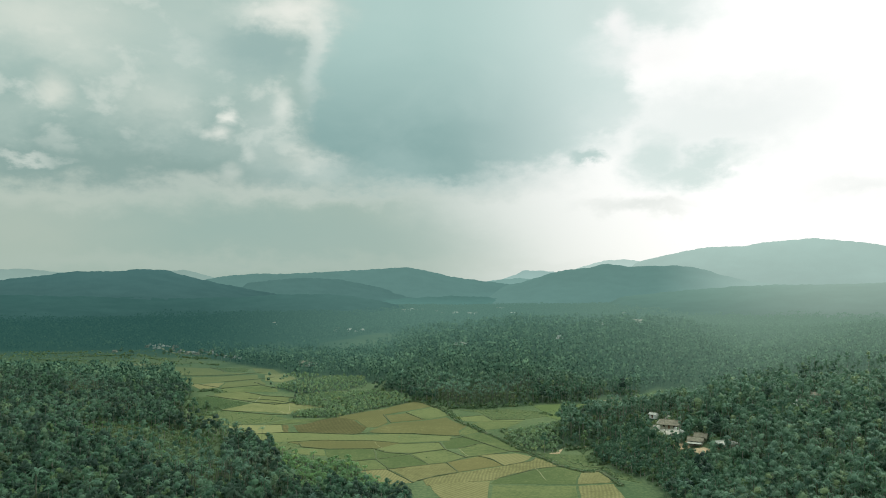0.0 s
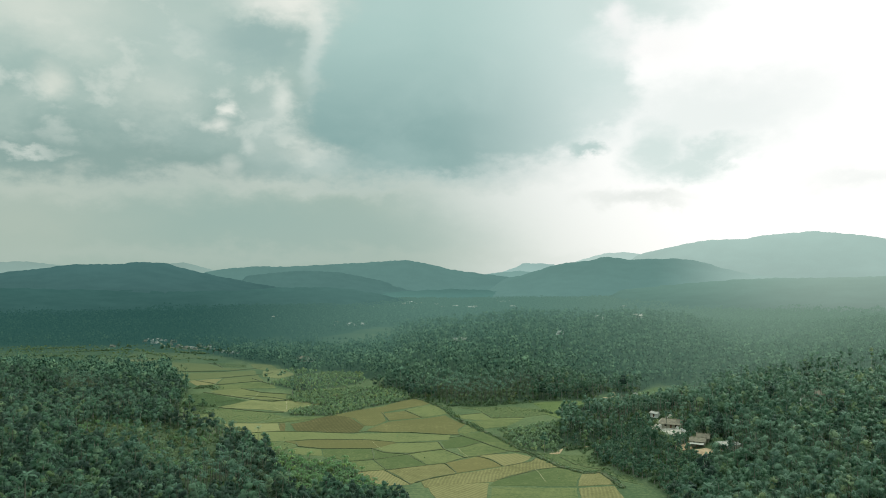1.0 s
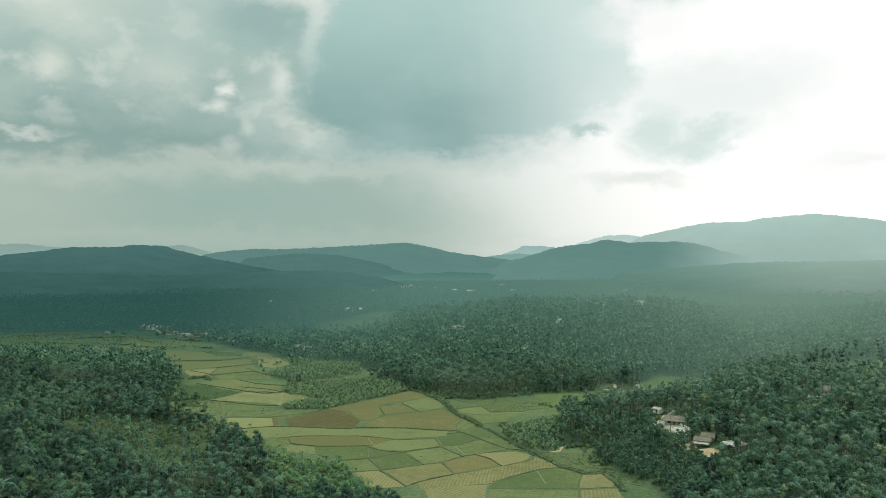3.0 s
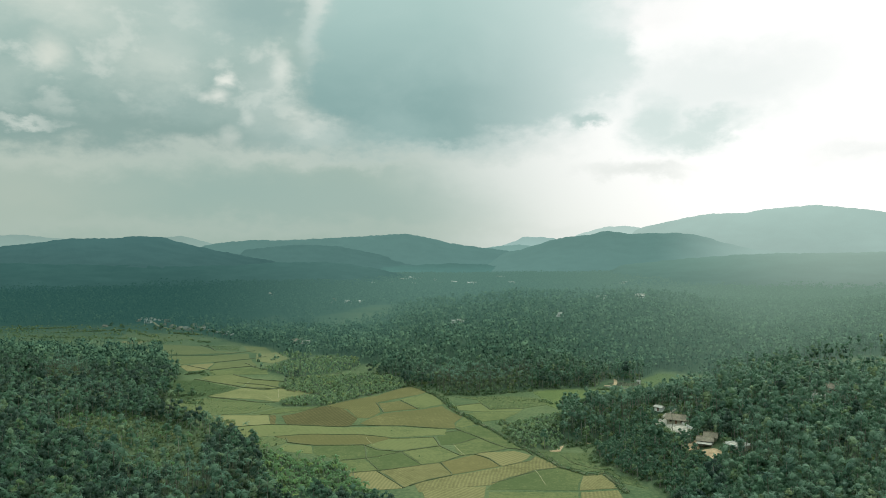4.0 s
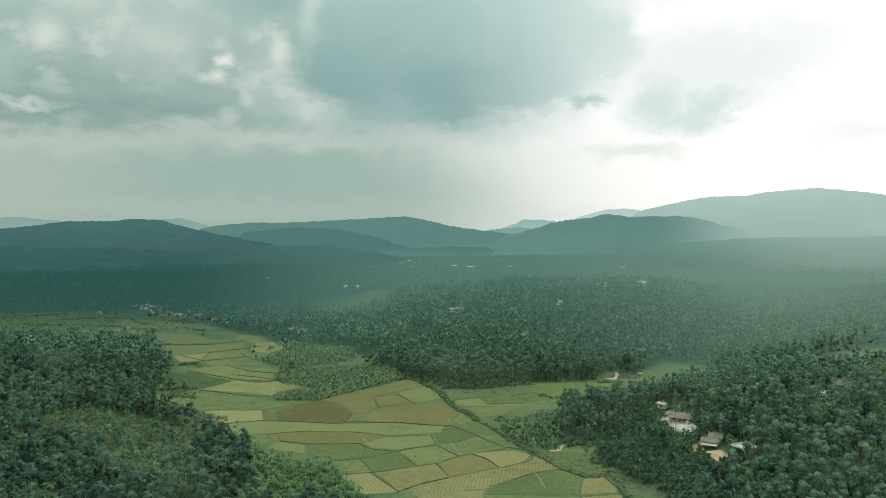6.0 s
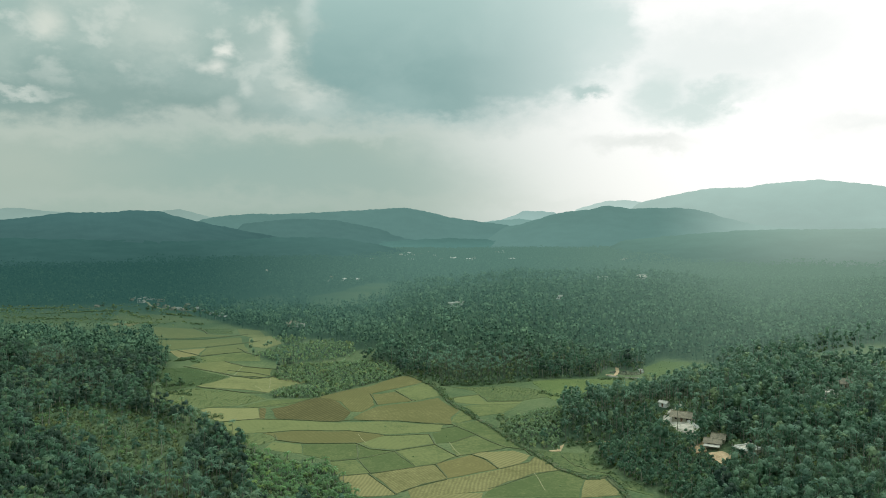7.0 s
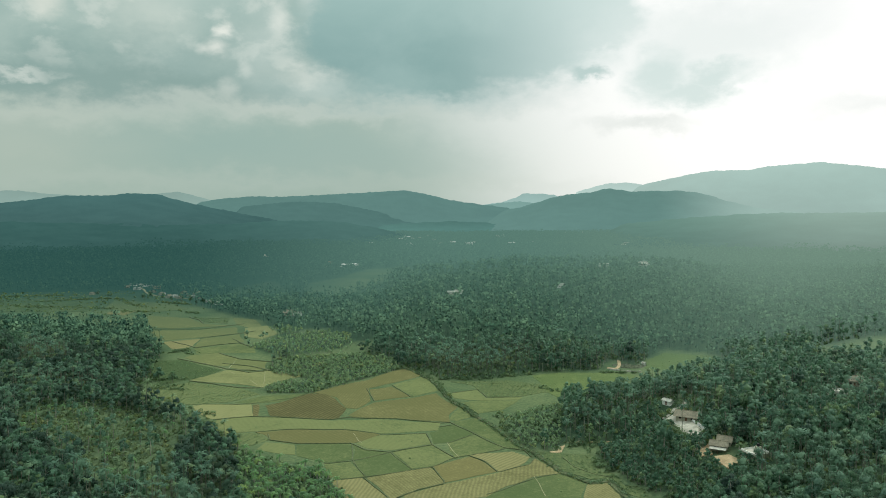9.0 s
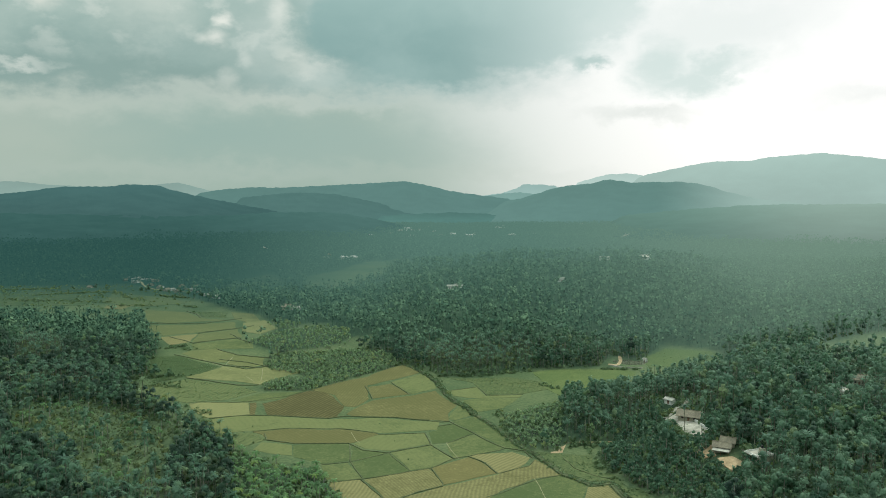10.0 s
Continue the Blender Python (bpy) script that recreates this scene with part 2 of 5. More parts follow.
def field_material(name, dark, light, row, gap, angle=0.0, rings=False, waver=1.5, depth=0.5):
    """Soil, stubble or grass with rows, worn patches and specks."""
    m, n = material(name)
    ob = n.add("ShaderNodeTexCoord").outputs["Object"]
    turn = n.add("ShaderNodeMapping", Vector=ob)
    turn.inputs["Rotation"].default_value = (0, 0, radians(angle))
    wave = n.add("ShaderNodeTexWave", Vector=turn.outputs[0])
    wave.wave_type, wave.rings_direction = "RINGS" if rings else "BANDS", "Z"
    wave.inputs["Scale"].default_value, wave.inputs["Distortion"].default_value = 0.314 / gap, waver
    wave.inputs["Detail"].default_value, wave.inputs["Detail Scale"].default_value = 2.0, 0.25
    p = place(n)
    big, mid, small = (n.noise(p, s, 6.0, 0.65).outputs["Fac"] for s in (0.035, 0.2, 0.7))
    f = n.math("ADD", n.math("MULTIPLY", big, 0.3), n.math("ADD", n.math("MULTIPLY", mid, 0.3), n.math("MULTIPLY", small, 0.4)))
    own = n.math("MULTIPLY", n.math("SUBTRACT", n.add("ShaderNodeObjectInfo").outputs["Random"], 0.5), 0.22)
    col = n.mix(n.ramp(n.math("ADD", f, own), 0.38, 0.62), dark, light)
    col = n.mix(n.math("MULTIPLY", wave.outputs["Fac"], depth), col, row)
    # Far fields get painted haze as glow.
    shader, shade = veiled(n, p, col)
    n.put(shade.inputs["Normal"], n.add("ShaderNodeBump", Height=small, Strength=0.6, Distance=0.4).outputs[0])
    finish(n, shader)
    return m


LEAF = leaf_material("broad_leaves", (0.027, 0.081, 0.048, 1), (0.083, 0.175, 0.089, 1))
# Dark leaves: a few trees have them; in the left woods they paint cloud shade.
LEAF_DARK_AND_SHADED = leaf_material("dark_and_shaded_leaves", (0.012, 0.036, 0.023, 1), (0.036, 0.078, 0.042, 1))
LEAF_PALE = leaf_material("young_leaves", (0.120, 0.209, 0.101, 1), (0.199, 0.308, 0.143, 1))
# Silver oak and palm leaves are paler and bluer, partly as painted-in haze.
LEAF_SILVER_HAZED = leaf_material("hazed_silver_oak_leaves", (0.046, 0.112, 0.068, 1), (0.112, 0.206, 0.118, 1))
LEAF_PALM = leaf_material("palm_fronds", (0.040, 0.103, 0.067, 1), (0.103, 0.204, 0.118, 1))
LEAF_BANANA = leaf_material("banana_leaves", (0.062, 0.145, 0.055, 1), (0.130, 0.253, 0.086, 1))
LEAF_BUSH = leaf_material("bush_leaves", (0.040, 0.090, 0.035, 1), (0.100, 0.163, 0.061, 1))
WEED = leaf_material("scrub_leaves", (0.050, 0.092, 0.034, 1), (0.115, 0.162, 0.058, 1))
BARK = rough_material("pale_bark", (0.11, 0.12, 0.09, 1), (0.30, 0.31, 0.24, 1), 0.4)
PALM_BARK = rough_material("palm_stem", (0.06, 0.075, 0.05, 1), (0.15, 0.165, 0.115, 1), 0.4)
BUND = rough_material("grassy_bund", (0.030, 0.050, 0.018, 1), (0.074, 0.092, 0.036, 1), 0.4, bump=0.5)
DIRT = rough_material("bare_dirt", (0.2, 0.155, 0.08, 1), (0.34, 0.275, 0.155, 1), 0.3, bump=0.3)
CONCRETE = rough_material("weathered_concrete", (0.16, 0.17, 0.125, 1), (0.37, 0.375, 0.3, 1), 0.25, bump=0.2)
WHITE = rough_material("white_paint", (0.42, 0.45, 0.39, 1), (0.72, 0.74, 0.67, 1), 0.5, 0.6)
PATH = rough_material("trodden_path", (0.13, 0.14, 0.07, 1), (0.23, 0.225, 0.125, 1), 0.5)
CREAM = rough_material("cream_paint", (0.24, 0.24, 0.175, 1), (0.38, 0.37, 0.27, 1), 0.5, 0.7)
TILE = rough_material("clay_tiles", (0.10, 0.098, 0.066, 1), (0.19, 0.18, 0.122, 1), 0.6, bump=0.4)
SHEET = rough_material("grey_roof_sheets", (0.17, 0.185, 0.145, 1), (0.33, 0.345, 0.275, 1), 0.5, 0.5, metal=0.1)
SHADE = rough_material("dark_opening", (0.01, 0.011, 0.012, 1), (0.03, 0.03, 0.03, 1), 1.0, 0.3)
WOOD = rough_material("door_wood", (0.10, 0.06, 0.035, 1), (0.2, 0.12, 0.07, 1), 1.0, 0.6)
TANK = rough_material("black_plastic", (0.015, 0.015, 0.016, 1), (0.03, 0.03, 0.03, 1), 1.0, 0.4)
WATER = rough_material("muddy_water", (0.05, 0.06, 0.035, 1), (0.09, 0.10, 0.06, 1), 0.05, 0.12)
PLOT = {
    "straw": [field_material("rice_stubble", (0.095, 0.099, 0.041, 1), (0.164, 0.162, 0.074, 1), (0.069, 0.077, 0.034, 1), g, a, waver=4.5, depth=0.42) for a, g in ((8, 1.8), (-28, 1.5), (38, 2.2))],
    "rings": [field_material("threshed_stubble", (0.112, 0.110, 0.045, 1), (0.193, 0.180, 0.079, 1), (0.087, 0.090, 0.041, 1), 2.0, 0, True, 2.0, 0.42)],
    "grass": [field_material("paddy_regrowth", (0.058, 0.085, 0.035, 1), (0.114, 0.135, 0.057, 1), (0.074, 0.100, 0.040, 1), 3.0, a, waver=9.0, depth=0.18) for a in (15, -30)],
    "ripe": [field_material("ripening_paddy", (0.088, 0.108, 0.046, 1), (0.150, 0.162, 0.072, 1), (0.098, 0.116, 0.050, 1), 3.0, a, waver=9.0, depth=0.15) for a in (15, -30)],
    "ploughed": [field_material("ploughed_soil", (0.075, 0.074, 0.033, 1), (0.129, 0.120, 0.053, 1), (0.044, 0.051, 0.024, 1), 2.4, 22, waver=1.6, depth=0.7)],
    "weedy": [field_material("weedy_fallow", (0.040, 0.068, 0.030, 1), (0.100, 0.126, 0.054, 1), (0.054, 0.080, 0.036, 1), 3.0, 10, waver=9.0, depth=0.5)],
    "lush": [field_material("lush_meadow", (0.066, 0.100, 0.038, 1), (0.116, 0.150, 0.058, 1), (0.078, 0.108, 0.042, 1), 4.0, 20, waver=12.0, depth=0.2)],
}


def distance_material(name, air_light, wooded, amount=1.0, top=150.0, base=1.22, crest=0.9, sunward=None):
    """Wooded slopes of the far backdrop; haze is painted in as emission, paler below the sun."""
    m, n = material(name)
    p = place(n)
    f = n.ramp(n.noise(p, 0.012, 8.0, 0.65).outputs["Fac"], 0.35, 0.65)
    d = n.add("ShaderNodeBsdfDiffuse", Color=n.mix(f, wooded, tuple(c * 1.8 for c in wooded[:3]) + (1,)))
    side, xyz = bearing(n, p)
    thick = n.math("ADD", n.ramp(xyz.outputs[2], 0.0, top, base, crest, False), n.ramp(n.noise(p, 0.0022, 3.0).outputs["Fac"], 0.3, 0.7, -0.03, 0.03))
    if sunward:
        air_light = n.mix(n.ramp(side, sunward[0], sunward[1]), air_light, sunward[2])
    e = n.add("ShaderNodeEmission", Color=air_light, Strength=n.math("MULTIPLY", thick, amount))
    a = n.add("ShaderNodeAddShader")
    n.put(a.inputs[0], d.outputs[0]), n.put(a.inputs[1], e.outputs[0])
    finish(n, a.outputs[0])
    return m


def ground_material():
    m, n = material("valley_ground")
    p = place(n)
    open_ = n.attribute("meadow")
    big, small = n.noise(p, 0.02, 6.0).outputs["Fac"], n.noise(p, 0.5, 5.0).outputs["Fac"]
    f = n.ramp(n.math("ADD", n.math("MULTIPLY", big, 0.5), n.math("MULTIPLY", small, 0.5)), 0.36, 0.64)
    floor_col = n.mix(f, (0.022, 0.045, 0.028, 1), (0.045, 0.078, 0.043, 1))
    grass_col = n.mix(f, (0.046, 0.078, 0.038, 1), (0.095, 0.126, 0.060, 1))
    # The far ground glows with painted haze.
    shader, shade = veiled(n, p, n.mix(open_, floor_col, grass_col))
    n.put(shade.inputs["Normal"], n.add("ShaderNodeBump", Height=small, Strength=0.5, Distance=0.6).outputs[0])
    finish(n, shader)
    return m


def far_woods_material(name, dark, light):
    """Far woods, with haze painted in as emission."""
    m, n = material(name)
    p = place(n)
    f = n.math("ADD", n.math("MULTIPLY", n.attribute("tint"), 0.6), n.math("MULTIPLY", n.noise(p, 0.35, 3.0).outputs["Fac"], 0.5))
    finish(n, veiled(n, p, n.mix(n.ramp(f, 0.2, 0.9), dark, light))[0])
    return m


FAR_WOODS = far_woods_material("far_woods", (0.034, 0.080, 0.050, 1), (0.098, 0.172, 0.098, 1))


# ---- mesh helpers ----
def part(name, bm, mat, parent=None, label=""):
    """Links a bmesh as one mesh object, under a thing or part."""
    me = bpy.data.meshes.new(name)
    bm.to_mesh(me)
    bm.free()
    for x in mat if isinstance(mat, (list, tuple)) else (mat,):
        me.materials.append(x)
    ob = new(name, me)
    ob.parent = parent
    return tagged(ob, label)


def quad_mesh(name, quads, mats, which=None, tint=None, normals=None):
    """A mesh of loose four-cornered faces from an array (n, 4, 3); normals round it off."""
    n = len(quads)
    me = bpy.data.meshes.new(name)
    me.vertices.add(n * 4)
    me.vertices.foreach_set("co", np.ascontiguousarray(quads, dtype=np.float32).ravel())
    me.loops.add(n * 4)
    me.loops.foreach_set("vertex_index", np.arange(n * 4, dtype=np.int32))
    me.polygons.add(n)
    me.polygons.foreach_set("loop_start", np.arange(0, n * 4, 4, dtype=np.int32))
    for x in mats:
        me.materials.append(x)
    if which is not None:
        me.polygons.foreach_set("material_index", np.ascontiguousarray(which, dtype=np.int32))
    if tint is not None:
        me.attributes.new("tint", "FLOAT", "FACE").data.foreach_set("value", np.ascontiguousarray(tint, dtype=np.float32))
    me.update(calc_edges=True)
    if normals is not None:
        me.attributes.new("custom_normal", "FLOAT_VECTOR", "POINT").data.foreach_set("vector", np.ascontiguousarray(normals, dtype=np.float32).ravel())
    return me


def box(bm, x0, y0, z0, x1, y1, z1):
    m = Matrix.Translation(((x0 + x1) / 2, (y0 + y1) / 2, (z0 + z1) / 2)) @ Matrix.Diagonal((x1 - x0, y1 - y0, z1 - z0, 1))
    return bmesh.ops.create_cube(bm, size=1, matrix=m)["verts"]


def smooth(a, b, v):
    t = np.clip((np.asarray(v, float) - a) / (b - a), 0, 1)
    return t * t * (3 - 2 * t)


def inside(poly, x, y):
    x, y = np.asarray(x, float), np.asarray(y, float)
    hit = np.zeros(x.shape, bool)
    for (x0, y0), (x1, y1) in zip(poly, poly[1:] + poly[:1]):
        if y0 != y1:
            hit ^= ((y0 > y) != (y1 > y)) & (x < (x1 - x0) * (y - y0) / (y1 - y0) + x0)
    return hit


def away(poly, x, y):
    """Distance from a closed outline."""
    x, y = np.asarray(x, float), np.asarray(y, float)
    best = np.full(x.shape, 1e9)
    for (x0, y0), (x1, y1) in zip(poly, poly[1:] + poly[:1]):
        dx, dy = x1 - x0, y1 - y0
        k = np.clip(((x - x0) * dx + (y - y0) * dy) / (dx * dx + dy * dy + 1e-9), 0, 1)
        best = np.minimum(best, np.hypot(x - x0 - k * dx, y - y0 - k * dy))
    return best


def ripple(x, y, size, seed=0.0):
    """Cheap rolling noise, about -1 to 1."""
    x, y = np.asarray(x, float) / size + seed, np.asarray(y, float) / size - seed * 1.7
    return (np.sin(x * 1.3 + 1.7 * np.sin(y * 0.9 + seed)) + np.sin(y * 1.7 + 1.3 * np.sin(x * 1.1 - seed)) + 0.6 * np.sin(2.9 * x + 2.3 * y) * np.cos(2.1 * y - 1.9 * x)) / 2.6


# ---- the lie of the land ----
VALLEY = [(9, 234), (-4, 308), (-25, 365), (-36, 396), (-46, 419), (-49, 426), (-75, 433), (-96, 453), (-106, 464), (-127, 476), (-136, 495), (-158, 524), (-184, 546), (-199, 574), (-201, 616), (-208, 630), (-216, 659), (-223, 690), (-231, 719), (-250, 757), (-282, 816), (-298, 848), (-307, 822), (-355, 848), (-448, 862), (-623, 862), (-814, 1105), (-590, 1111), (-520, 1123), (-458, 1123), (-434, 1148), (-386, 1099), (-322, 1038), (-264, 965), (-224, 915), (-184, 877), (-163, 832), (-148, 816), (-149, 792)]
VALLEY += [(-150, 775), (-158, 752), (-163, 732), (-148, 718), (-135, 703), (-124, 690), (-127, 670), (-124, 645), (-119, 631), (-103, 622), (-88, 612), (-110, 602), (-114, 586), (-111, 573), (-80, 575), (-64, 596), (-32, 638), (-24, 654), (-5, 638), (6, 615), (34, 617), (72, 636), (124, 647), (146, 687), (159, 666), (199, 728), (235, 709), (230, 647), (178, 608), (150, 592), (124, 558), (83, 547), (68, 537), (46, 518), (42, 510), (45, 480), (51, 460), (66, 455), (71, 469), (98, 470), (98, 460), (85, 453), (87, 427), (96, 407), (105, 387), (102, 356), (95, 285), (84, 234)]
GLADES = [[(300, 679), (369, 699), (410, 669), (346, 596), (272, 596)],
          [(132, 420), (144, 428), (144, 417), (135, 402), (132, 409)],
          [(-130, 1467), (-61, 1524), (-54, 1293), (-134, 1245), (-164, 1214), (-148, 1293)],
          [(-306, 1172), (-252, 1237), (-214, 1151), (-263, 1083)],
          [(-138, 794), (-132, 823), (-118, 831), (-104, 824), (-107, 807), (-129, 805)],
          [(-174, 1091), (-124, 1123), (-84, 1185), (-62, 1294), (-46, 1385), (-55, 1537), (-82, 1524), (-105, 1444), (-127, 1344), (-154, 1274), (-193, 1217)],
          [(-126, 692), (-112, 704), (-91, 711), (-80, 720), (-73, 737), (-54, 737), (-50, 704), (-66, 692), (-78, 694), (-93, 692), (-112, 688)]]
YOUNG = [[(-162, 732), (-155, 751), (-144, 778), (-131, 797), (-106, 804), (-79, 780), (-71, 725), (-78, 702), (-102, 694), (-125, 688), (-135, 703), (-148, 719)],
    [(-124, 642), (-125, 669), (-108, 692), (-76, 696), (-52, 692), (-39, 688), (-27, 666), (-27, 629), (-62, 580), (-78, 566), (-112, 563), (-114, 586), (-110, 601), (-88, 611), (-103, 621), (-120, 632)],
    [(-163, 819), (-164, 848), (-147, 842), (-131, 820), (-134, 796), (-150, 798)],
    [(41, 522), (68, 540), (84, 550), (69, 457), (51, 461), (44, 485)]]
ORCHARD = [[(83, 453), (110, 485), (131, 510), (136, 473), (137, 447), (141, 427), (152, 419), (139, 387), (99, 365), (96, 407), (87, 427)]]
BANANA = [[(-101, 457), (-90, 453), (-75, 437), (-50, 429), (-41, 426), (-32, 399), (-20, 363), (-72, 363), (-88, 412)]]
GROVE = [[(-496, 884), (-358, 923), (-252, 786), (-198, 647), (-197, 580), (-258, 596), (-301, 566)]]
SCRUB = [[(-242, 514), (-218, 545), (-174, 523), (-150, 504), (-126, 473), (-124, 446), (-108, 385), (-140, 385), (-165, 426), (-191, 441), (-210, 449)]]
ARECA = [[(-7, 632), (6, 615), (34, 617), (74, 636), (76, 687), (-4, 687)],
    [(-353, 721), (-299, 698), (-270, 629), (-298, 612)]]
YARDS = [((131.8, 480.0), 9), ((131.8, 461.5), 9), ((132.3, 448.0), 6), ((139.1, 478.2), 9), ((137.6, 425.8), 7), ((133.2, 422.3), 4), ((137.5, 414.9), 5), ((135.9, 407.1), 4), ((148.6, 411.0), 6),
         ((135.7, 502.9), 6), ((133.7, 492.7), 6), ((142.3, 500.3), 6), ((244.1, 507.7), 7), ((234.3, 489.3), 7), ((220.6, 480.8), 6), ((214.5, 468.8), 6), ((214.7, 515.6), 6),
         ((-161.5, 911.8), 13), ((-158.3, 893.6), 12), ((16.8, 924.5), 13), ((16.5, 906.0), 13), ((16.2, 892.1), 11), ((138.7, 930.0), 11), ((136.3, 914.2), 10), ((134.5, 902.1), 9), ((285.8, 1133.3), 12), ((281.5, 1116.3), 11), ((224.6, 1111.1), 11), ((221.2, 1094.4), 10), ((-172.6, 1526.3), 26), ((-159.7, 1462.9), 24),
         ((-133.8, 2371.2), 16), ((-75.3, 2379.3), 18), ((77.6, 2171.3), 12), ((198.8, 2550.9), 16), ((-212.1, 1527.1), 16), ((32.1, 2210.1), 10),
         ((-420.9, 1165.9), 13), ((-388.9, 1133.4), 12), ((-345.2, 1064.6), 16), ((-333.6, 1084.2), 14), ((-271.2, 1006.1), 14), ((-317.7, 1080.9), 12)]

# the long wooded rise beyond the fields: bearing as a slope, and height of its crest
RIDGE = (-0.159, -0.11, -0.07, -0.046, -0.004, 0.048, 0.094, 0.154, 0.241, 0.31, 0.339, 0.374, 0.415, 0.444, 0.501, 0.542), (0, 0, 5, 18, 27, 30, 39, 37, 41, 32, 23, 14, 10, 13, 23, 29)


def ground_z(x, y):
    """Height of the ground: a flat valley floor with low wooded rises round it."""
    x, y = np.asarray(x, float), np.asarray(y, float)
    d = np.where(inside(VALLEY, x, y), 0.0, away(VALLEY, x, y))
    right = smooth(20, 90, x) * smooth(900, 560, y)
    rise = 9 + 13 * right + 5 * smooth(600, 900, y) * smooth(-150, 50, x)
    t = np.clip(d / 120, 0, 1)
    z = rise * (right * t * (1.6 - 0.6 * t) + (1 - right) * smooth(8, 150, d)) + ripple(x, y, 90) * 2.0 * smooth(20, 120, d)
    z *= 1 - 0.8 * smooth(1250, 1500, y)
    z = z + 7 * (1 + ripple(x, y, 260, 3.0)) * smooth(1500, 2100, y)
    crest = np.interp(x / np.maximum(y, 1.0), RIDGE[0], RIDGE[1]) + 2.5 * ripple(x, y, 60, 4.0)
    return z + (crest - z) * smooth(660, 1085, y) * smooth(1340, 1120, y) * smooth(0, 60, d)


def gz(x, y):
    return float(ground_z(np.array([x]), np.array([y]))[0])


def build_ground():
    near_x, xs = np.arange(-640, 641, 8.0), []
    step, v = 8.0, 640.0
    while v < 5200:
        step *= 1.12
        v += step
        xs.append(v)
    xs = np.concatenate([-np.array(xs[::-1]), near_x, xs])
    near_y, ys = np.arange(200, 1401, 8.0), []
    step, v = 8.0, 1400.0
    while v < 5100:
        step *= 1.08
        v += step
        ys.append(v)
    ys = np.concatenate([[-5000, -3000, -1800, -1100, -700, -400, -200, -80, 0, 60, 110, 150, 180], near_y, ys])
    gx, gy = np.meshgrid(xs, ys)
    z = ground_z(gx, gy)
    cols = len(xs)
    idx = (np.arange(len(ys) - 1)[:, None] * cols + np.arange(cols - 1)[None, :]).ravel()
    me = bpy.data.meshes.new("ground")
    me.from_pydata(np.stack([gx.ravel(), gy.ravel(), z.ravel()], 1), [], np.stack([idx, idx + 1, idx + cols + 1, idx + cols], 1))
    open_ = smooth(6, -4, np.where(inside(VALLEY, gx, gy), -1.0, 1.0) * away(VALLEY, gx, gy))
    for glade in GLADES:
        open_ = np.maximum(open_, smooth(6, -4, np.where(inside(glade, gx, gy), -1.0, 1.0) * away(glade, gx, gy)))
    for wild in SCRUB:
        open_ = np.maximum(open_, 0.6 * smooth(6, -4, np.where(inside(wild, gx, gy), -1.0, 1.0) * away(wild, gx, gy)))
    patchy = smooth(0.25, 0.5, ripple(gx, gy, 70, 5.0)) * smooth(1350, 1600, gy) * smooth(3300, 2500, gy) * smooth(0.2, 0.5, ripple(gx, gy, 300, 2.0))
    # Far left flats lose grass colour here: cloud shade put into the mask.
    me.attributes.new("meadow", "FLOAT", "POINT").data.foreach_set("value", (np.maximum(open_, patchy) * (1 - 0.45 * smooth(900, 1020, gy) * smooth(-230, -330, gx))).ravel().astype(np.float32))
    me.materials.append(ground_material())
    me.polygons.foreach_set("use_smooth", np.ones(len(me.polygons), bool))
    tagged(new("ground", me), "green valley ground with fields and wooded rises", "ground", kind="structure")


build_ground()


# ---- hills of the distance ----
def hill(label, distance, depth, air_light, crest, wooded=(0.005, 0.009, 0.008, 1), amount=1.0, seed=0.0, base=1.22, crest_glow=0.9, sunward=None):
    """A wooded ridge; crest: bearing in degrees and height in metres, from one end to the other."""
    a = np.array([c[0] for c in crest]), np.array([c[1] for c in crest], float)
    az = np.linspace(a[0][0], a[0][-1], 320)
    top = np.interp(az, a[0], a[1])
    for _ in range(3):
        top[1:-1] = (top[:-2] + 2 * top[1:-1] + top[2:]) / 4
    ends = np.linspace(0, 1, len(az))
    top *= smooth(0, 0.1, ends) * smooth(1, 0.9, ends)
    s = np.concatenate([np.linspace(0, 1, 22), [1.04, 1.12]])
    prof = np.where(s <= 1, s ** 0.85 * (1 - 0.12 * np.sin(s * 3.1)), np.clip(1 - (s - 1) * 9, 0, 1))
    aa, ss = np.meshgrid(az, s)
    r = distance - depth + ss * depth
    x, y = r * np.sin(np.radians(aa)), r * np.cos(np.radians(aa))
    spur = 1 - 0.32 * (1 - ss.clip(0, 1)) * (0.5 + 0.5 * ripple(aa * 60, ss * 60, 55, seed))
    z = prof[:, None] * spur * top[None, :] + ripple(x, y, 19, seed) * 2.2 + ripple(x, y, 7, seed + 2) * 1.6 - 14 * (1 - np.clip(ss * 6, 0, 1))
    cols = len(az)
    idx = (np.arange(len(s) - 1)[:, None] * cols + np.arange(cols - 1)[None, :]).ravel()
    me = bpy.data.meshes.new("backdrop_hill")
    me.from_pydata(np.stack([x.ravel(), y.ravel(), z.ravel()], 1), [], np.stack([idx, idx + 1, idx + cols + 1, idx + cols], 1))
    me.polygons.foreach_set("use_smooth", np.ones(len(me.polygons), bool))
    me.materials.append(distance_material("hazed_hill_woods", air_light, wooded, amount, float(top.max()), base, crest_glow, sunward))
    tagged(new("backdrop_hill", me), label, "hill", kind="structure")


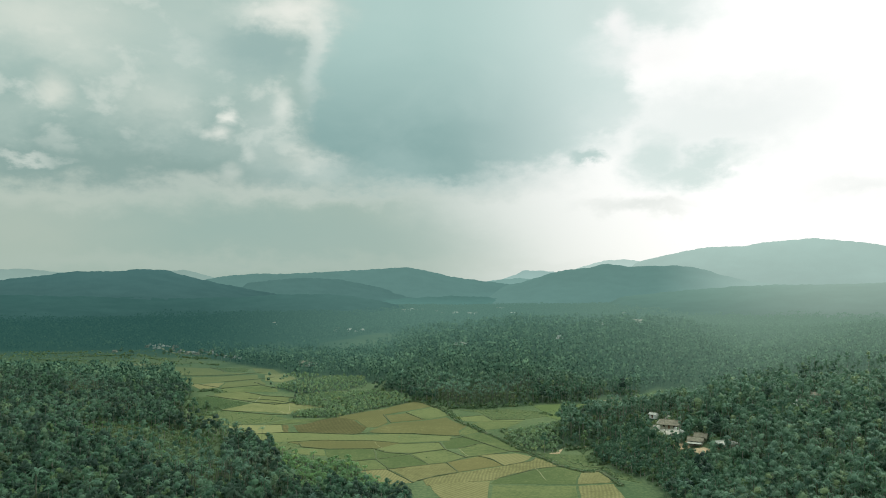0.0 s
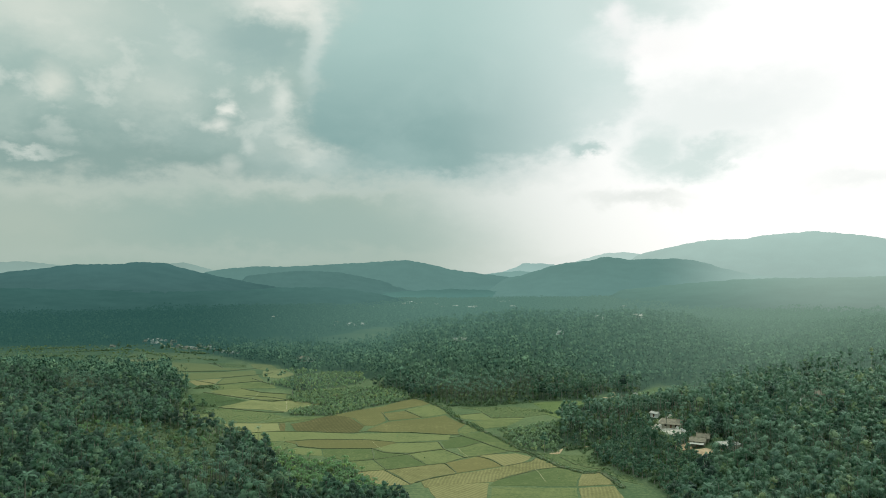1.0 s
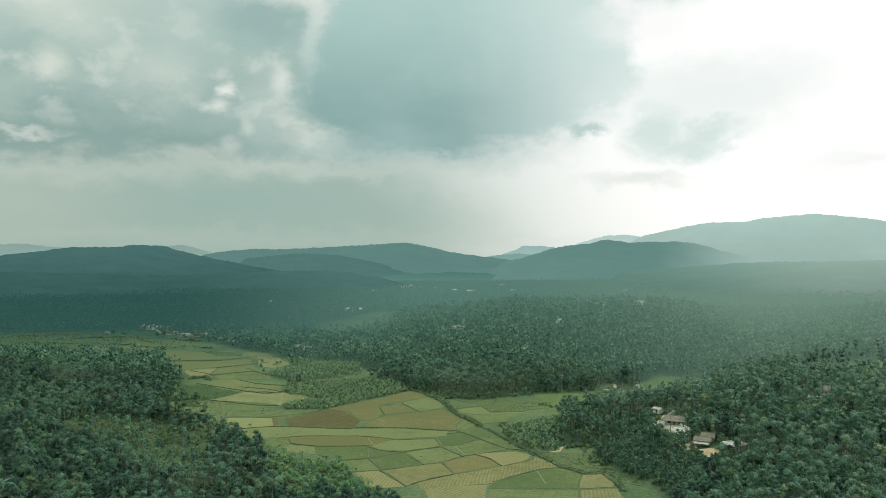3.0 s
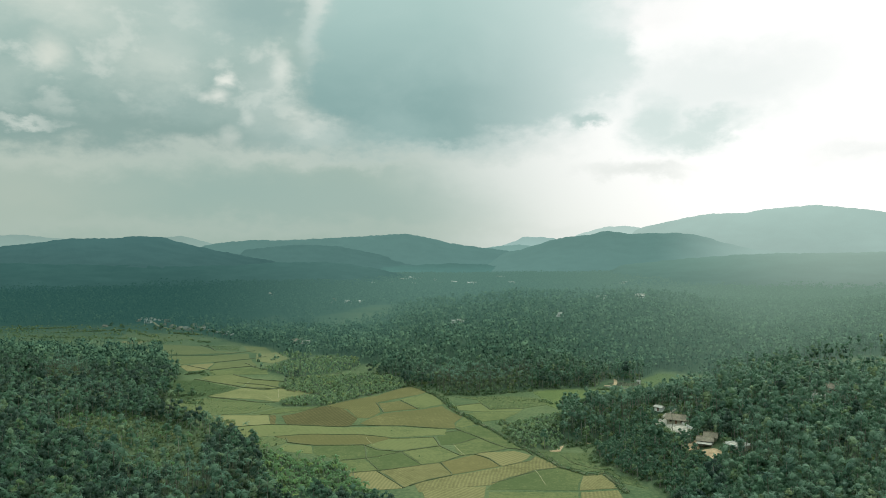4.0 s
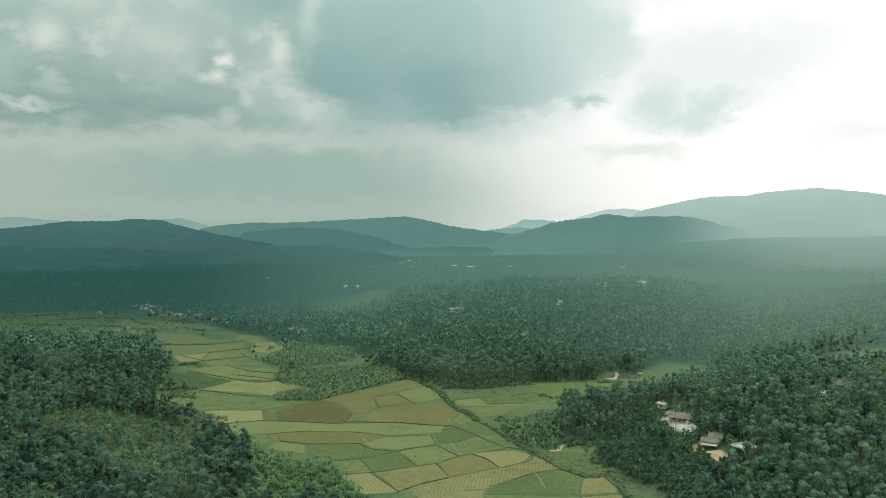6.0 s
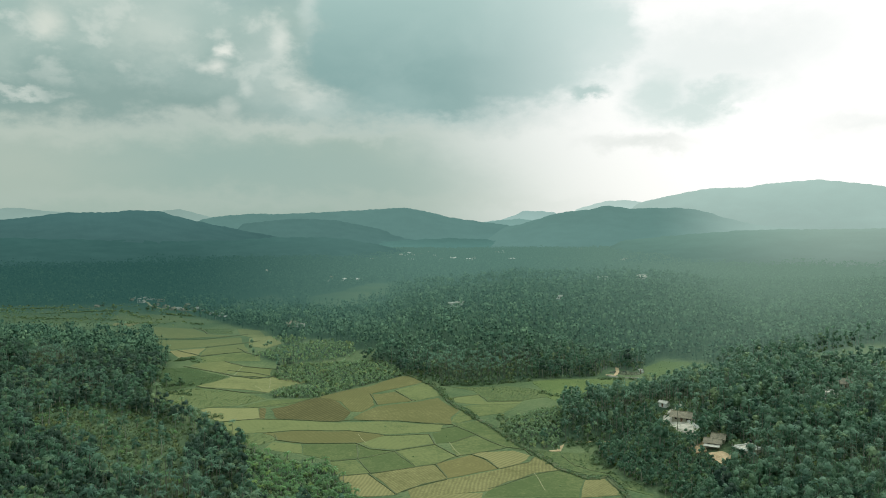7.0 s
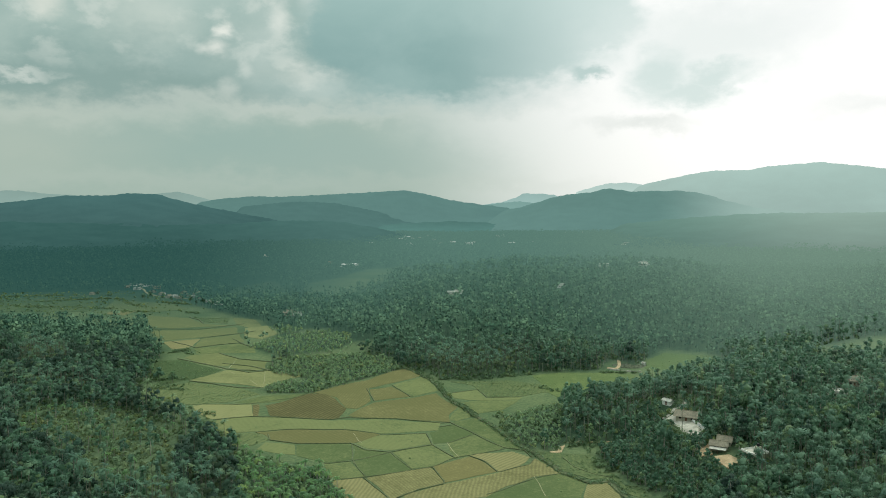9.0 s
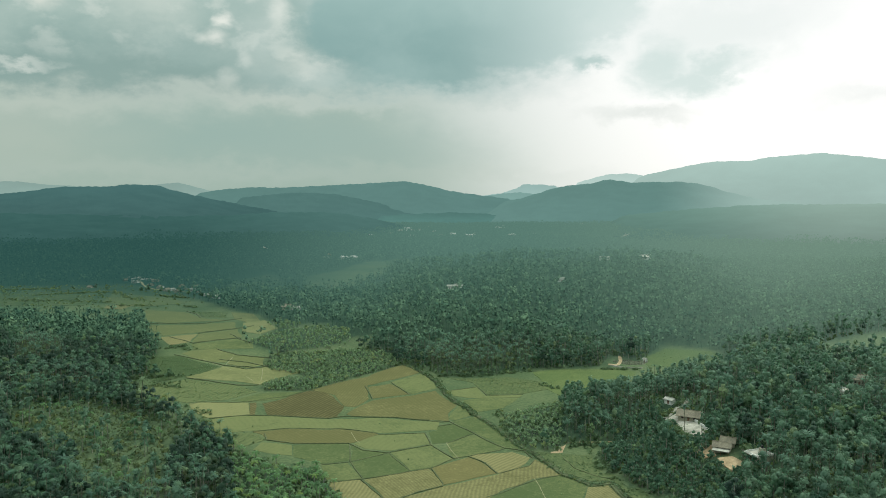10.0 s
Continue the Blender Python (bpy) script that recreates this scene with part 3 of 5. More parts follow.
# Each hill's colour is painted haze; base and crest_glow grade it by height.
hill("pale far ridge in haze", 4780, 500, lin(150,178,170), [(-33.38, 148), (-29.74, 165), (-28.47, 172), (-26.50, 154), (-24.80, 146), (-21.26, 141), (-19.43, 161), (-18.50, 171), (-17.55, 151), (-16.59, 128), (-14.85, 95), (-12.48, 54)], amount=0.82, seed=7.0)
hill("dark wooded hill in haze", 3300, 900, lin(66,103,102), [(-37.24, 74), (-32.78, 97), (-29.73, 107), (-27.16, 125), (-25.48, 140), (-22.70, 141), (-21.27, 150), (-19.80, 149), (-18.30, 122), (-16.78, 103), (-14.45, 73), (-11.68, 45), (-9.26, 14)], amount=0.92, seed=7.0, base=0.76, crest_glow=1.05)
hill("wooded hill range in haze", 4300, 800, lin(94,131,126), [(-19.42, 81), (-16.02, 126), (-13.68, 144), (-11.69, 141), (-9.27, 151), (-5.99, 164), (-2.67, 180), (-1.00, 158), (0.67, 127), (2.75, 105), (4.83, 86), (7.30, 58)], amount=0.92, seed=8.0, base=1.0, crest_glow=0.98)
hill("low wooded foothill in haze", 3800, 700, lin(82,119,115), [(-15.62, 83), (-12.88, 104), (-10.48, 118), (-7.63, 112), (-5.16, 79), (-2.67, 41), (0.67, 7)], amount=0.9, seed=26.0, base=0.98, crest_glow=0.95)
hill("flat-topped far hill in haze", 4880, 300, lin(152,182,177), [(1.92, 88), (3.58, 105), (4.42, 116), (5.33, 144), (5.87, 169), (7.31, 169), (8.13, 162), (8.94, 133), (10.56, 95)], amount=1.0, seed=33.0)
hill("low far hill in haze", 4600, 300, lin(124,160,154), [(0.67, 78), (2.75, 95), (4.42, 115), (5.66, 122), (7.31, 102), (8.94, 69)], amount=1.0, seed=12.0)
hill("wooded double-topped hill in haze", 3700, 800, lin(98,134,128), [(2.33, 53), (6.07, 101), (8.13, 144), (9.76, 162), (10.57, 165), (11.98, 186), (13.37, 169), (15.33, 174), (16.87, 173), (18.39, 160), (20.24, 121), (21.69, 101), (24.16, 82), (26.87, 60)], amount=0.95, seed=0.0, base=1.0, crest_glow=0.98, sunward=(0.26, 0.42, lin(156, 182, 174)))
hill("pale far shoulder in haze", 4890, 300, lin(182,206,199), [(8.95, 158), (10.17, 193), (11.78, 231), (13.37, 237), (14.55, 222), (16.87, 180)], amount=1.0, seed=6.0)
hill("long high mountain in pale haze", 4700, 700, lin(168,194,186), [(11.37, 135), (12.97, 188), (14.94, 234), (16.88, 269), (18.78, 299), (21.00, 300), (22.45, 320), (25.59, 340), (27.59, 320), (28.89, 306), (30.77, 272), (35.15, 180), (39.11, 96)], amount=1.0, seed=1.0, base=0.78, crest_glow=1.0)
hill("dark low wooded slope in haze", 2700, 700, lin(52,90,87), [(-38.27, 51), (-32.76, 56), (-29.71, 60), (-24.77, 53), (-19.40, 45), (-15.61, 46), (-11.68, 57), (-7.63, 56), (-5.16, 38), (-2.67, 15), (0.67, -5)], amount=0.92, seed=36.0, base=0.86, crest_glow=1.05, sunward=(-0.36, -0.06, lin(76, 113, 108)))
hill("low wooded slope with painted sunlit haze", 2900, 900, lin(92,124,114), [(10.55, 35), (14.14, 52), (17.99, 73), (21.68, 87), (25.87, 91), (29.73, 97), (33.71, 94), (39.10, 81)], amount=1.0, seed=14.0, base=0.86, crest_glow=1.38, sunward=(0.24, 0.52, lin(124, 146, 136)))
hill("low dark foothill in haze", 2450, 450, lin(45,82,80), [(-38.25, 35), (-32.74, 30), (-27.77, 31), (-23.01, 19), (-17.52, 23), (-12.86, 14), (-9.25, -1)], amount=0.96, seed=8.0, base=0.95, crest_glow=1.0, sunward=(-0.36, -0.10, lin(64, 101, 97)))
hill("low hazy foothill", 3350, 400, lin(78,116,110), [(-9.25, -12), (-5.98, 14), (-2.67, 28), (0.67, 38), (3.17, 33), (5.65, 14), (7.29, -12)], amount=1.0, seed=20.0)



# ---- fields, bunds and the stream ----
def wander(points, step, wobble, seed, closed=False):
    """A line through the points with short steps and small natural bends."""
    out = []
    pts = points + points[:1] if closed else points
    for (x0, y0), (x1, y1) in zip(pts, pts[1:]):
        n = max(1, round(math.hypot(x1 - x0, y1 - y0) / step))
        out += [(x0 + (x1 - x0) * i / n, y0 + (y1 - y0) * i / n) for i in range(n)]
    if not closed:
        out.append(pts[-1])
    res = []
    for x, y in out:
        v = noise.noise_vector((x * 0.06, y * 0.06, seed))
        res.append((x + v.x * wobble, y + v.y * wobble))
    return res


PLOT_LABEL = {"straw": "harvested rice field with dry tan stubble rows", "rings": "tan stubble field with threshing rings", "grass": "pale green rice field between low bunds",
              "ripe": "pale yellow-green ripening rice field", "ploughed": "freshly ploughed brown soil in rows", "weedy": "fallow field with rough dark green weeds", "lush": "lush bright green wet meadow"}
plot_count, FIELDS = {}, {}


def field(kind, *corners):
    cx, cy = sum(c[0] for c in corners) / len(corners), sum(c[1] for c in corners) / len(corners)
    line = wander(list(corners), 5.0, 1.6, 2.0, True)
    bm = bmesh.new()
    lift = 0.12 if kind != "grass" else 0.09
    top = [bm.verts.new((x - cx, y - cy, lift + 0.03 * noise.noise((x * 0.2, y * 0.2, 0)))) for x, y in line]
    low = [bm.verts.new((x - cx, y - cy, -0.3)) for x, y in line]
    bm.faces.new(top)
    for i in range(len(top)):
        bm.faces.new((top[i - 1], low[i - 1], low[i], top[i]))
    bmesh.ops.recalc_face_normals(bm, faces=bm.faces[:])
    bmesh.ops.triangulate(bm, faces=bm.faces[:])
    FIELDS.setdefault(kind, []).append(list(corners))
    k = plot_count[kind] = plot_count.get(kind, -1) + 1
    ob = part("field", bm, PLOT[kind][k % len(PLOT[kind])])
    ob.location = (cx, cy, 0)
    tagged(ob, PLOT_LABEL[kind], "field", kind="structure")


def ribbon(name, points, width, high, mat, label, category, seed=0.0, step=3.0, wobble=1.2, lift=0.0):
    """A low bank, path or channel that follows the ground."""
    line = wander(points, step, wobble, seed)
    bm = bmesh.new()
    rows = []
    for i, (x, y) in enumerate(line):
        x0, y0 = line[max(0, i - 1)]
        x1, y1 = line[min(len(line) - 1, i + 1)]
        n = Vector((y0 - y1, x1 - x0, 0)).normalized()
        wide = width * (0.8 + 0.5 * abs(noise.noise((x * 0.15, y * 0.15, seed))))
        z = gz(x, y) + lift
        h = high * (0.7 + 0.6 * abs(noise.noise((x * 0.3, y * 0.3, seed + 4))))
        rows.append([bm.verts.new((x + n.x * o * wide, y + n.y * o * wide, z + q)) for o, q in ((-0.5, -0.2), (-0.28, h), (0.28, h * 0.95), (0.5, -0.2))])
    for a, b in zip(rows, rows[1:]):
        for j in range(3):
            bm.faces.new((a[j], a[j + 1], b[j + 1], b[j]))
    bmesh.ops.recalc_face_normals(bm, faces=bm.faces[:])
    return tagged(part(name, bm, mat), label, category, kind="structure")


field("straw", (-44, 413), (-30, 417), (-15, 390), (-34, 387))
field("straw", (-28, 417), (-15, 424), (1, 432), (9, 414), (8, 411), (0, 405), (-10, 398), (-15, 390))
field("straw", (21, 449), (26, 452), (42, 456), (51, 447), (48, 439), (43, 432), (34, 426))
field("straw", (-10, 397), (8, 409), (34, 425), (49, 436), (53, 445), (63, 424), (50, 419), (36, 408), (26, 396), (-8, 384))
field("straw", (72, 409), (79, 413), (83, 410), (84, 390), (66, 387))
field("straw", (-96, 487), (-81, 491), (-50, 492), (-31, 485), (-27, 483), (-33, 475), (-40, 469), (-62, 467), (-77, 469), (-85, 474), (-90, 483))
field("straw", (-79, 575), (-64, 596), (-46, 612), (-32, 638), (-23, 649), (-11, 636), (-8, 627), (-26, 605), (-44, 589), (-39, 555), (-46, 536), (-52, 537), (-63, 563))
field("straw", (-43, 585), (-28, 592), (-14, 566), (-37, 555))
field("straw", (-49, 521), (-43, 540), (-37, 550), (-12, 563), (2, 575), (15, 540), (11, 522), (11, 508), (-20, 515), (-44, 517))
field("straw", (-373, 943), (-344, 952), (-345, 915), (-367, 923))
field("straw", (-244, 756), (-216, 772), (-212, 735), (-224, 721))
field("straw", (-7, 387), (23, 393), (19, 351), (2, 351))
field("straw", (66, 384), (84, 387), (84, 351), (63, 351))
field("rings", (2, 432), (12, 441), (21, 448), (33, 426), (8, 411))
field("grass", (24, 384), (65, 384), (61, 351), (21, 351))
field("grass", (26, 397), (50, 417), (61, 424), (72, 411), (68, 398), (65, 387), (23, 387))
field("grass", (-87, 469), (-71, 466), (-67, 449), (-89, 457))
field("grass", (-70, 465), (-42, 467), (-38, 442), (-51, 438), (-66, 447))
field("grass", (-41, 467), (-33, 457), (-19, 455), (-27, 446), (-37, 441))
field("grass", (-51, 436), (-38, 439), (-29, 419), (-44, 414))
field("grass", (-37, 439), (-19, 453), (-8, 428), (-28, 419))
field("grass", (-19, 454), (2, 466), (13, 445), (2, 433), (-8, 429))
field("grass", (-39, 468), (-33, 476), (-27, 482), (-3, 485), (1, 468), (-20, 457), (-33, 460))
field("grass", (-1, 487), (4, 490), (5, 498), (14, 502), (24, 485), (9, 470), (2, 468))
field("grass", (9, 469), (24, 483), (39, 461), (22, 450), (14, 446))
field("grass", (13, 507), (27, 517), (46, 472), (50, 463), (42, 460), (38, 463), (26, 485))
field("grass", (11, 514), (17, 541), (26, 521), (14, 509))
field("grass", (-129, 505), (-119, 516), (-96, 517), (-59, 510), (-33, 513), (6, 506), (5, 492), (-27, 485), (-50, 494), (-82, 493), (-99, 488), (-113, 483))
field("ripe", (-149, 542), (-143, 544), (-113, 545), (-106, 519), (-128, 512), (-139, 522))
field("grass", (-28, 596), (-6, 625), (4, 583), (-13, 566))
field("grass", (13, 575), (30, 585), (35, 563), (59, 565), (57, 559), (24, 557), (15, 563))
field("grass", (18, 550), (31, 557), (56, 557), (44, 535), (29, 526), (23, 542))
field("ripe", (-156, 643), (-136, 634), (-125, 641), (-93, 625), (-109, 608), (-116, 589), (-130, 596), (-173, 608))
field("ripe", (-203, 687), (-198, 700), (-180, 707), (-157, 685), (-158, 656), (-175, 660))
field("ripe", (-155, 651), (-157, 681), (-132, 672), (-128, 647), (-137, 638))
field("grass", (-207, 725), (-175, 750), (-158, 733), (-150, 709), (-173, 707), (-198, 704))
field("ripe", (-215, 772), (-187, 798), (-172, 758), (-209, 733))
field("ripe", (-282, 816), (-232, 822), (-201, 838), (-189, 804), (-219, 780), (-244, 764))
field("ripe", (-179, 786), (-160, 772), (-150, 801), (-172, 848), (-191, 832))
field("ripe", (-319, 911), (-269, 899), (-241, 859), (-206, 848), (-262, 829), (-286, 835))
field("ripe", (-220, 899), (-193, 888), (-175, 842), (-185, 832), (-205, 855))
field("grass", (-111, 566), (-83, 572), (-97, 553), (-114, 547), (-125, 550))
field("ploughed", (-104, 542), (-97, 550), (-89, 563), (-80, 573), (-70, 570), (-63, 559), (-52, 536), (-55, 514), (-63, 513), (-96, 519))
field("ploughed", (-112, 544), (-108, 545), (-103, 519), (-106, 519))
field("weedy", (-112, 481), (-98, 486), (-92, 483), (-86, 473), (-93, 463), (-104, 461))
field("weedy", (13, 608), (33, 608), (54, 613), (76, 600), (79, 580), (59, 568), (36, 566), (27, 597))
field("weedy", (41, 459), (54, 452), (65, 427), (75, 415), (86, 417), (87, 399), (100, 387), (96, 405), (87, 426), (85, 450), (68, 452))
field("weedy", (-222, 676), (-201, 678), (-185, 664), (-174, 654), (-160, 643), (-167, 617), (-188, 596), (-212, 629))
field("weedy", (-263, 899), (-223, 899), (-216, 862), (-240, 866))
field("weedy", (-194, 580), (-171, 602), (-131, 586), (-114, 570), (-129, 550), (-151, 544), (-173, 555))
# The next two take the darker weedy colour in place of cloud shade.
field("weedy", (-620, 939), (-686, 1033), (-551, 1043), (-474, 1059), (-417, 1012), (-399, 943))
field("weedy", (-389, 965), (-409, 1043), (-327, 1012), (-291, 965), (-330, 931))
field("lush", (73, 629), (97, 638), (122, 638), (134, 643), (149, 629), (122, 580), (85, 559), (77, 580))
field("lush", (161, 672), (194, 714), (229, 704), (233, 678), (184, 647), (162, 647))
field("lush", (354, 758), (416, 780), (432, 745), (393, 714), (339, 718))
BUND_LABEL = "low grassy earth bund between rice fields"
ribbon("bund", [(11, 507), (24, 485), (39, 461), (49, 457), (52, 447)], 1.2, 0.5, BUND, BUND_LABEL, "bund", 0)
ribbon("bund", [(-2, 485), (2, 466), (13, 445)], 1.2, 0.5, BUND, BUND_LABEL, "bund", 1)
ribbon("bund", [(21, 449), (28, 438), (33, 426)], 1.2, 0.5, BUND, BUND_LABEL, "bund", 2)
ribbon("bund", [(2, 432), (8, 414), (8, 410), (-4, 402), (-13, 393)], 1.2, 0.5, BUND, BUND_LABEL, "bund", 3)
ribbon("bund", [(-29, 417), (-15, 390)], 1.2, 0.5, BUND, BUND_LABEL, "bund", 4)
ribbon("bund", [(-44, 586), (-40, 566), (-37, 554)], 1.2, 0.5, BUND, BUND_LABEL, "bund", 5)
ribbon("bund", [(-28, 596), (-14, 565)], 1.2, 0.5, BUND, BUND_LABEL, "bund", 6)
ribbon("bund", [(-89, 483), (-86, 473), (-70, 467), (-42, 468), (-33, 457), (-20, 454), (2, 466)], 1.2, 0.5, BUND, BUND_LABEL, "bund", 7)
ribbon("bund", [(-127, 510), (-107, 518), (-59, 512), (-50, 516), (-20, 514), (6, 506), (12, 507)], 1.2, 0.5, BUND, BUND_LABEL, "bund", 8)
ribbon("bund", [(-207, 728), (-192, 743), (-175, 753), (-158, 733)], 1.9, 0.65, BUND, BUND_LABEL, "bund", 9)
ribbon("bund", [(-166, 666), (-141, 656), (-123, 641)], 1.9, 0.65, BUND, BUND_LABEL, "bund", 10)
ribbon("bund", [(-180, 707), (-157, 683), (-128, 672)], 1.9, 0.65, BUND, BUND_LABEL, "bund", 11)
ribbon("bund", [(-270, 903), (-252, 884), (-242, 862)], 1.9, 0.65, BUND, BUND_LABEL, "bund", 12)
ribbon("bund", [(-186, 772), (-172, 750)], 1.9, 0.65, BUND, BUND_LABEL, "bund", 13)
ribbon("bund", [(-172, 607), (-132, 588), (-118, 588)], 1.9, 0.65, BUND, BUND_LABEL, "bund", 14)
ribbon("bund", [(67, 447), (71, 433), (77, 424), (85, 419)], 0.9, 0.32, BUND, BUND_LABEL, "bund", 15)
ribbon("bund", [(-51, 437), (-38, 440), (-20, 454)], 0.9, 0.32, BUND, BUND_LABEL, "bund", 16)
ribbon("bund", [(-41, 467), (-38, 442), (-29, 419)], 0.9, 0.32, BUND, BUND_LABEL, "bund", 17)
ribbon("bund", [(-44, 413), (-29, 418), (-15, 424), (2, 433), (14, 446), (22, 450), (39, 460)], 0.9, 0.32, BUND, BUND_LABEL, "bund", 18)
ribbon("bund", [(9, 469), (24, 484)], 0.9, 0.32, BUND, BUND_LABEL, "bund", 19)
ribbon("bund", [(5, 498), (14, 503)], 0.9, 0.32, BUND, BUND_LABEL, "bund", 20)
ribbon("bund", [(13, 575), (30, 586), (36, 563), (59, 566)], 0.9, 0.32, BUND, BUND_LABEL, "bund", 21)
ribbon("bund", [(-217, 775), (-188, 801), (-176, 816)], 1.9, 0.65, BUND, BUND_LABEL, "bund", 22)
ribbon("bund", [(-156, 647), (-136, 634), (-123, 643)], 1.9, 0.65, BUND, BUND_LABEL, "bund", 23)
ribbon("bund", [(-206, 683), (-183, 666), (-155, 645), (-127, 638)], 1.9, 0.65, BUND, BUND_LABEL, "bund", 24)
ribbon("bund", [(-286, 825), (-233, 825), (-198, 859)], 1.9, 0.65, BUND, BUND_LABEL, "bund", 25)
ribbon("bund", [(-237, 758), (-205, 728)], 1.9, 0.65, BUND, BUND_LABEL, "bund", 26)
ribbon("bund", [(-8, 428), (-20, 454)], 0.9, 0.32, BUND, BUND_LABEL, "bund", 27)
ribbon("bund", [(-96, 487), (-81, 492), (-50, 493), (-31, 486), (-27, 483), (-3, 486)], 0.9, 0.32, BUND, BUND_LABEL, "bund", 28)
ribbon("bund", [(-147, 540), (-144, 544), (-114, 546), (-89, 563), (-79, 575)], 0.9, 0.32, BUND, BUND_LABEL, "bund", 29)
ribbon("bund", [(34, 426), (49, 436), (54, 446)], 0.9, 0.32, BUND, BUND_LABEL, "bund", 30)
ribbon("bund", [(26, 397), (50, 418), (62, 424)], 0.9, 0.32, BUND, BUND_LABEL, "bund", 31)
STREAM = [(-24, 656), (-9, 629), (4, 596), (9, 566), (18, 544), (27, 519), (37, 495), (47, 466), (54, 450), (64, 424), (74, 411), (84, 414), (86, 399), (87, 384)]
ribbon("stream_bank", STREAM, 4.2, 0.7, BUND, "overgrown stream bank with rough dark grass", "stream bank", 60)


# ---- plants ----
rng = np.random.default_rng(7)


def unit(v):
    return v / (np.linalg.norm(v, axis=-1, keepdims=True) + 1e-9)


def bundle(*groups):
    """Joins (quads, normals) pairs into one pair."""
    return np.concatenate([g[0] for g in groups]), np.concatenate([g[1] for g in groups])


def sprays(centre, normal, size, out, long=1.35):
    """Lozenge-shaped leaf sprays at the centres, shaded as the clump that they cover."""
    n = unit(normal)
    side = unit(np.cross(n, rng.normal(size=n.shape)))
    up = np.cross(n, side)
    s = (size * rng.uniform(0.6, 1.35, len(n)))[:, None]
    q = np.stack([centre - side * s * 0.6, centre - up * s * 0.6 * long - n * s * 0.15, centre + side * s * 0.6, centre + up * s * 0.6 * long - n * s * 0.15], 1)
    return q, np.repeat(unit(out)[:, None, :], 4, 1)


def core(c, rad, around, rows):
    """The close leafy body of a clump: an uneven rounded shell, open below."""
    a = np.arange(around + 1) * 2 * np.pi / around
    lat = np.linspace(np.pi / 2, -0.55, rows + 1)
    d = np.stack([np.cos(lat)[:, None] * np.cos(a), np.cos(lat)[:, None] * np.sin(a), np.repeat(np.sin(lat)[:, None], around + 1, 1)], 2)
    k = rng.uniform(0.62, 1.1, (rows + 1, around + 1, 1))
    k[:, -1] = k[:, 0]
    k[0] = k[0, 0]
    p = np.array(c) + d * k * np.array(rad)
    quads = np.stack([p[1:, :-1], p[1:, 1:], p[:-1, 1:], p[:-1, :-1]], 2).reshape(-1, 4, 3)
    nor = unit(d * 0.5 + (0, 0, 0.45) + 0.2 * rng.normal(size=d.shape))
    nor[:, -1] = nor[:, 0]
    return quads, np.stack([nor[1:, :-1], nor[1:, 1:], nor[:-1, 1:], nor[:-1, :-1]], 2).reshape(-1, 4, 3)


def lobe(c, rad, n, size, around=0, rows=3):
    """A clump of foliage: leaf sprays over its surface, and with around its close body within."""
    d = unit(rng.normal(size=(n, 3)) + (0, 0, 0.35))
    p = np.array(c) + d * np.array(rad) * rng.uniform(0.8, 1.12, (n, 1))
    q = sprays(p, d + (0, 0, 0.25) + 0.3 * rng.normal(size=(n, 3)), np.full(n, size), d * 0.5 + (0, 0, 0.5) + 0.3 * rng.normal(size=(n, 3)))
    return bundle(q, core(c, np.array(rad) * 0.86, around, rows)) if around else q


def limb(points, radii, sides=5):
    """A tapered stem through the points."""
    q, nor = [], []
    ang = np.arange(sides) * 2 * np.pi / sides
    for (p0, r0), (p1, r1) in zip(zip(points, radii), zip(points[1:], radii[1:])):
        ring = np.stack([np.cos(ang), np.sin(ang), 0 * ang], 1)
        a, b = np.array(p0) + ring * r0, np.array(p1) + ring * r1
        q.append(np.stack([a, np.roll(a, -1, 0), np.roll(b, -1, 0), b], 1))
        nor.append(np.stack([ring, np.roll(ring, -1, 0), np.roll(ring, -1, 0), ring], 1))
    return np.concatenate(q), np.concatenate(nor)


def broadleaf(h, r, lobes, n, size, sides=5, limbs=3, around=5, rows=2):
    """A round-headed tree: trunk, limbs, and a crown of leaf sprays in uneven lobes."""
    bend = rng.uniform(-0.4, 0.4, 2)
    fork = h * 0.5
    stem = [limb([(0, 0, -0.6), (bend[0], bend[1], h * 0.8)], [0.2, 0.08], 3)] if limbs < 0 else [limb([(0, 0, -0.6), (bend[0] * 0.5, bend[1] * 0.5, fork * 0.5), (bend[0], bend[1], fork), (bend[0], bend[1], h * 0.8)], [0.26, 0.2, 0.16, 0.05], sides)]
    crown = []
    for k in range(lobes):
        a, d = k * 2.4 + rng.uniform(-0.5, 0.5), r * (0.6 if k else 0.05) * rng.uniform(0.7, 1.2)
        c = (bend[0] + math.cos(a) * d, bend[1] + math.sin(a) * d, h * (0.86 if k == 0 else rng.uniform(0.36, 0.8)))
        rr = r * rng.uniform(0.30, 0.56)
        crown.append(lobe(c, (rr, rr, rr * 0.85), n // lobes, size, around, rows))
        if 0 < k <= limbs:
            stem.append(limb([(bend[0], bend[1], fork * 0.9), c], [0.11, 0.03], 3))
    return bundle(*crown), bundle(*stem)


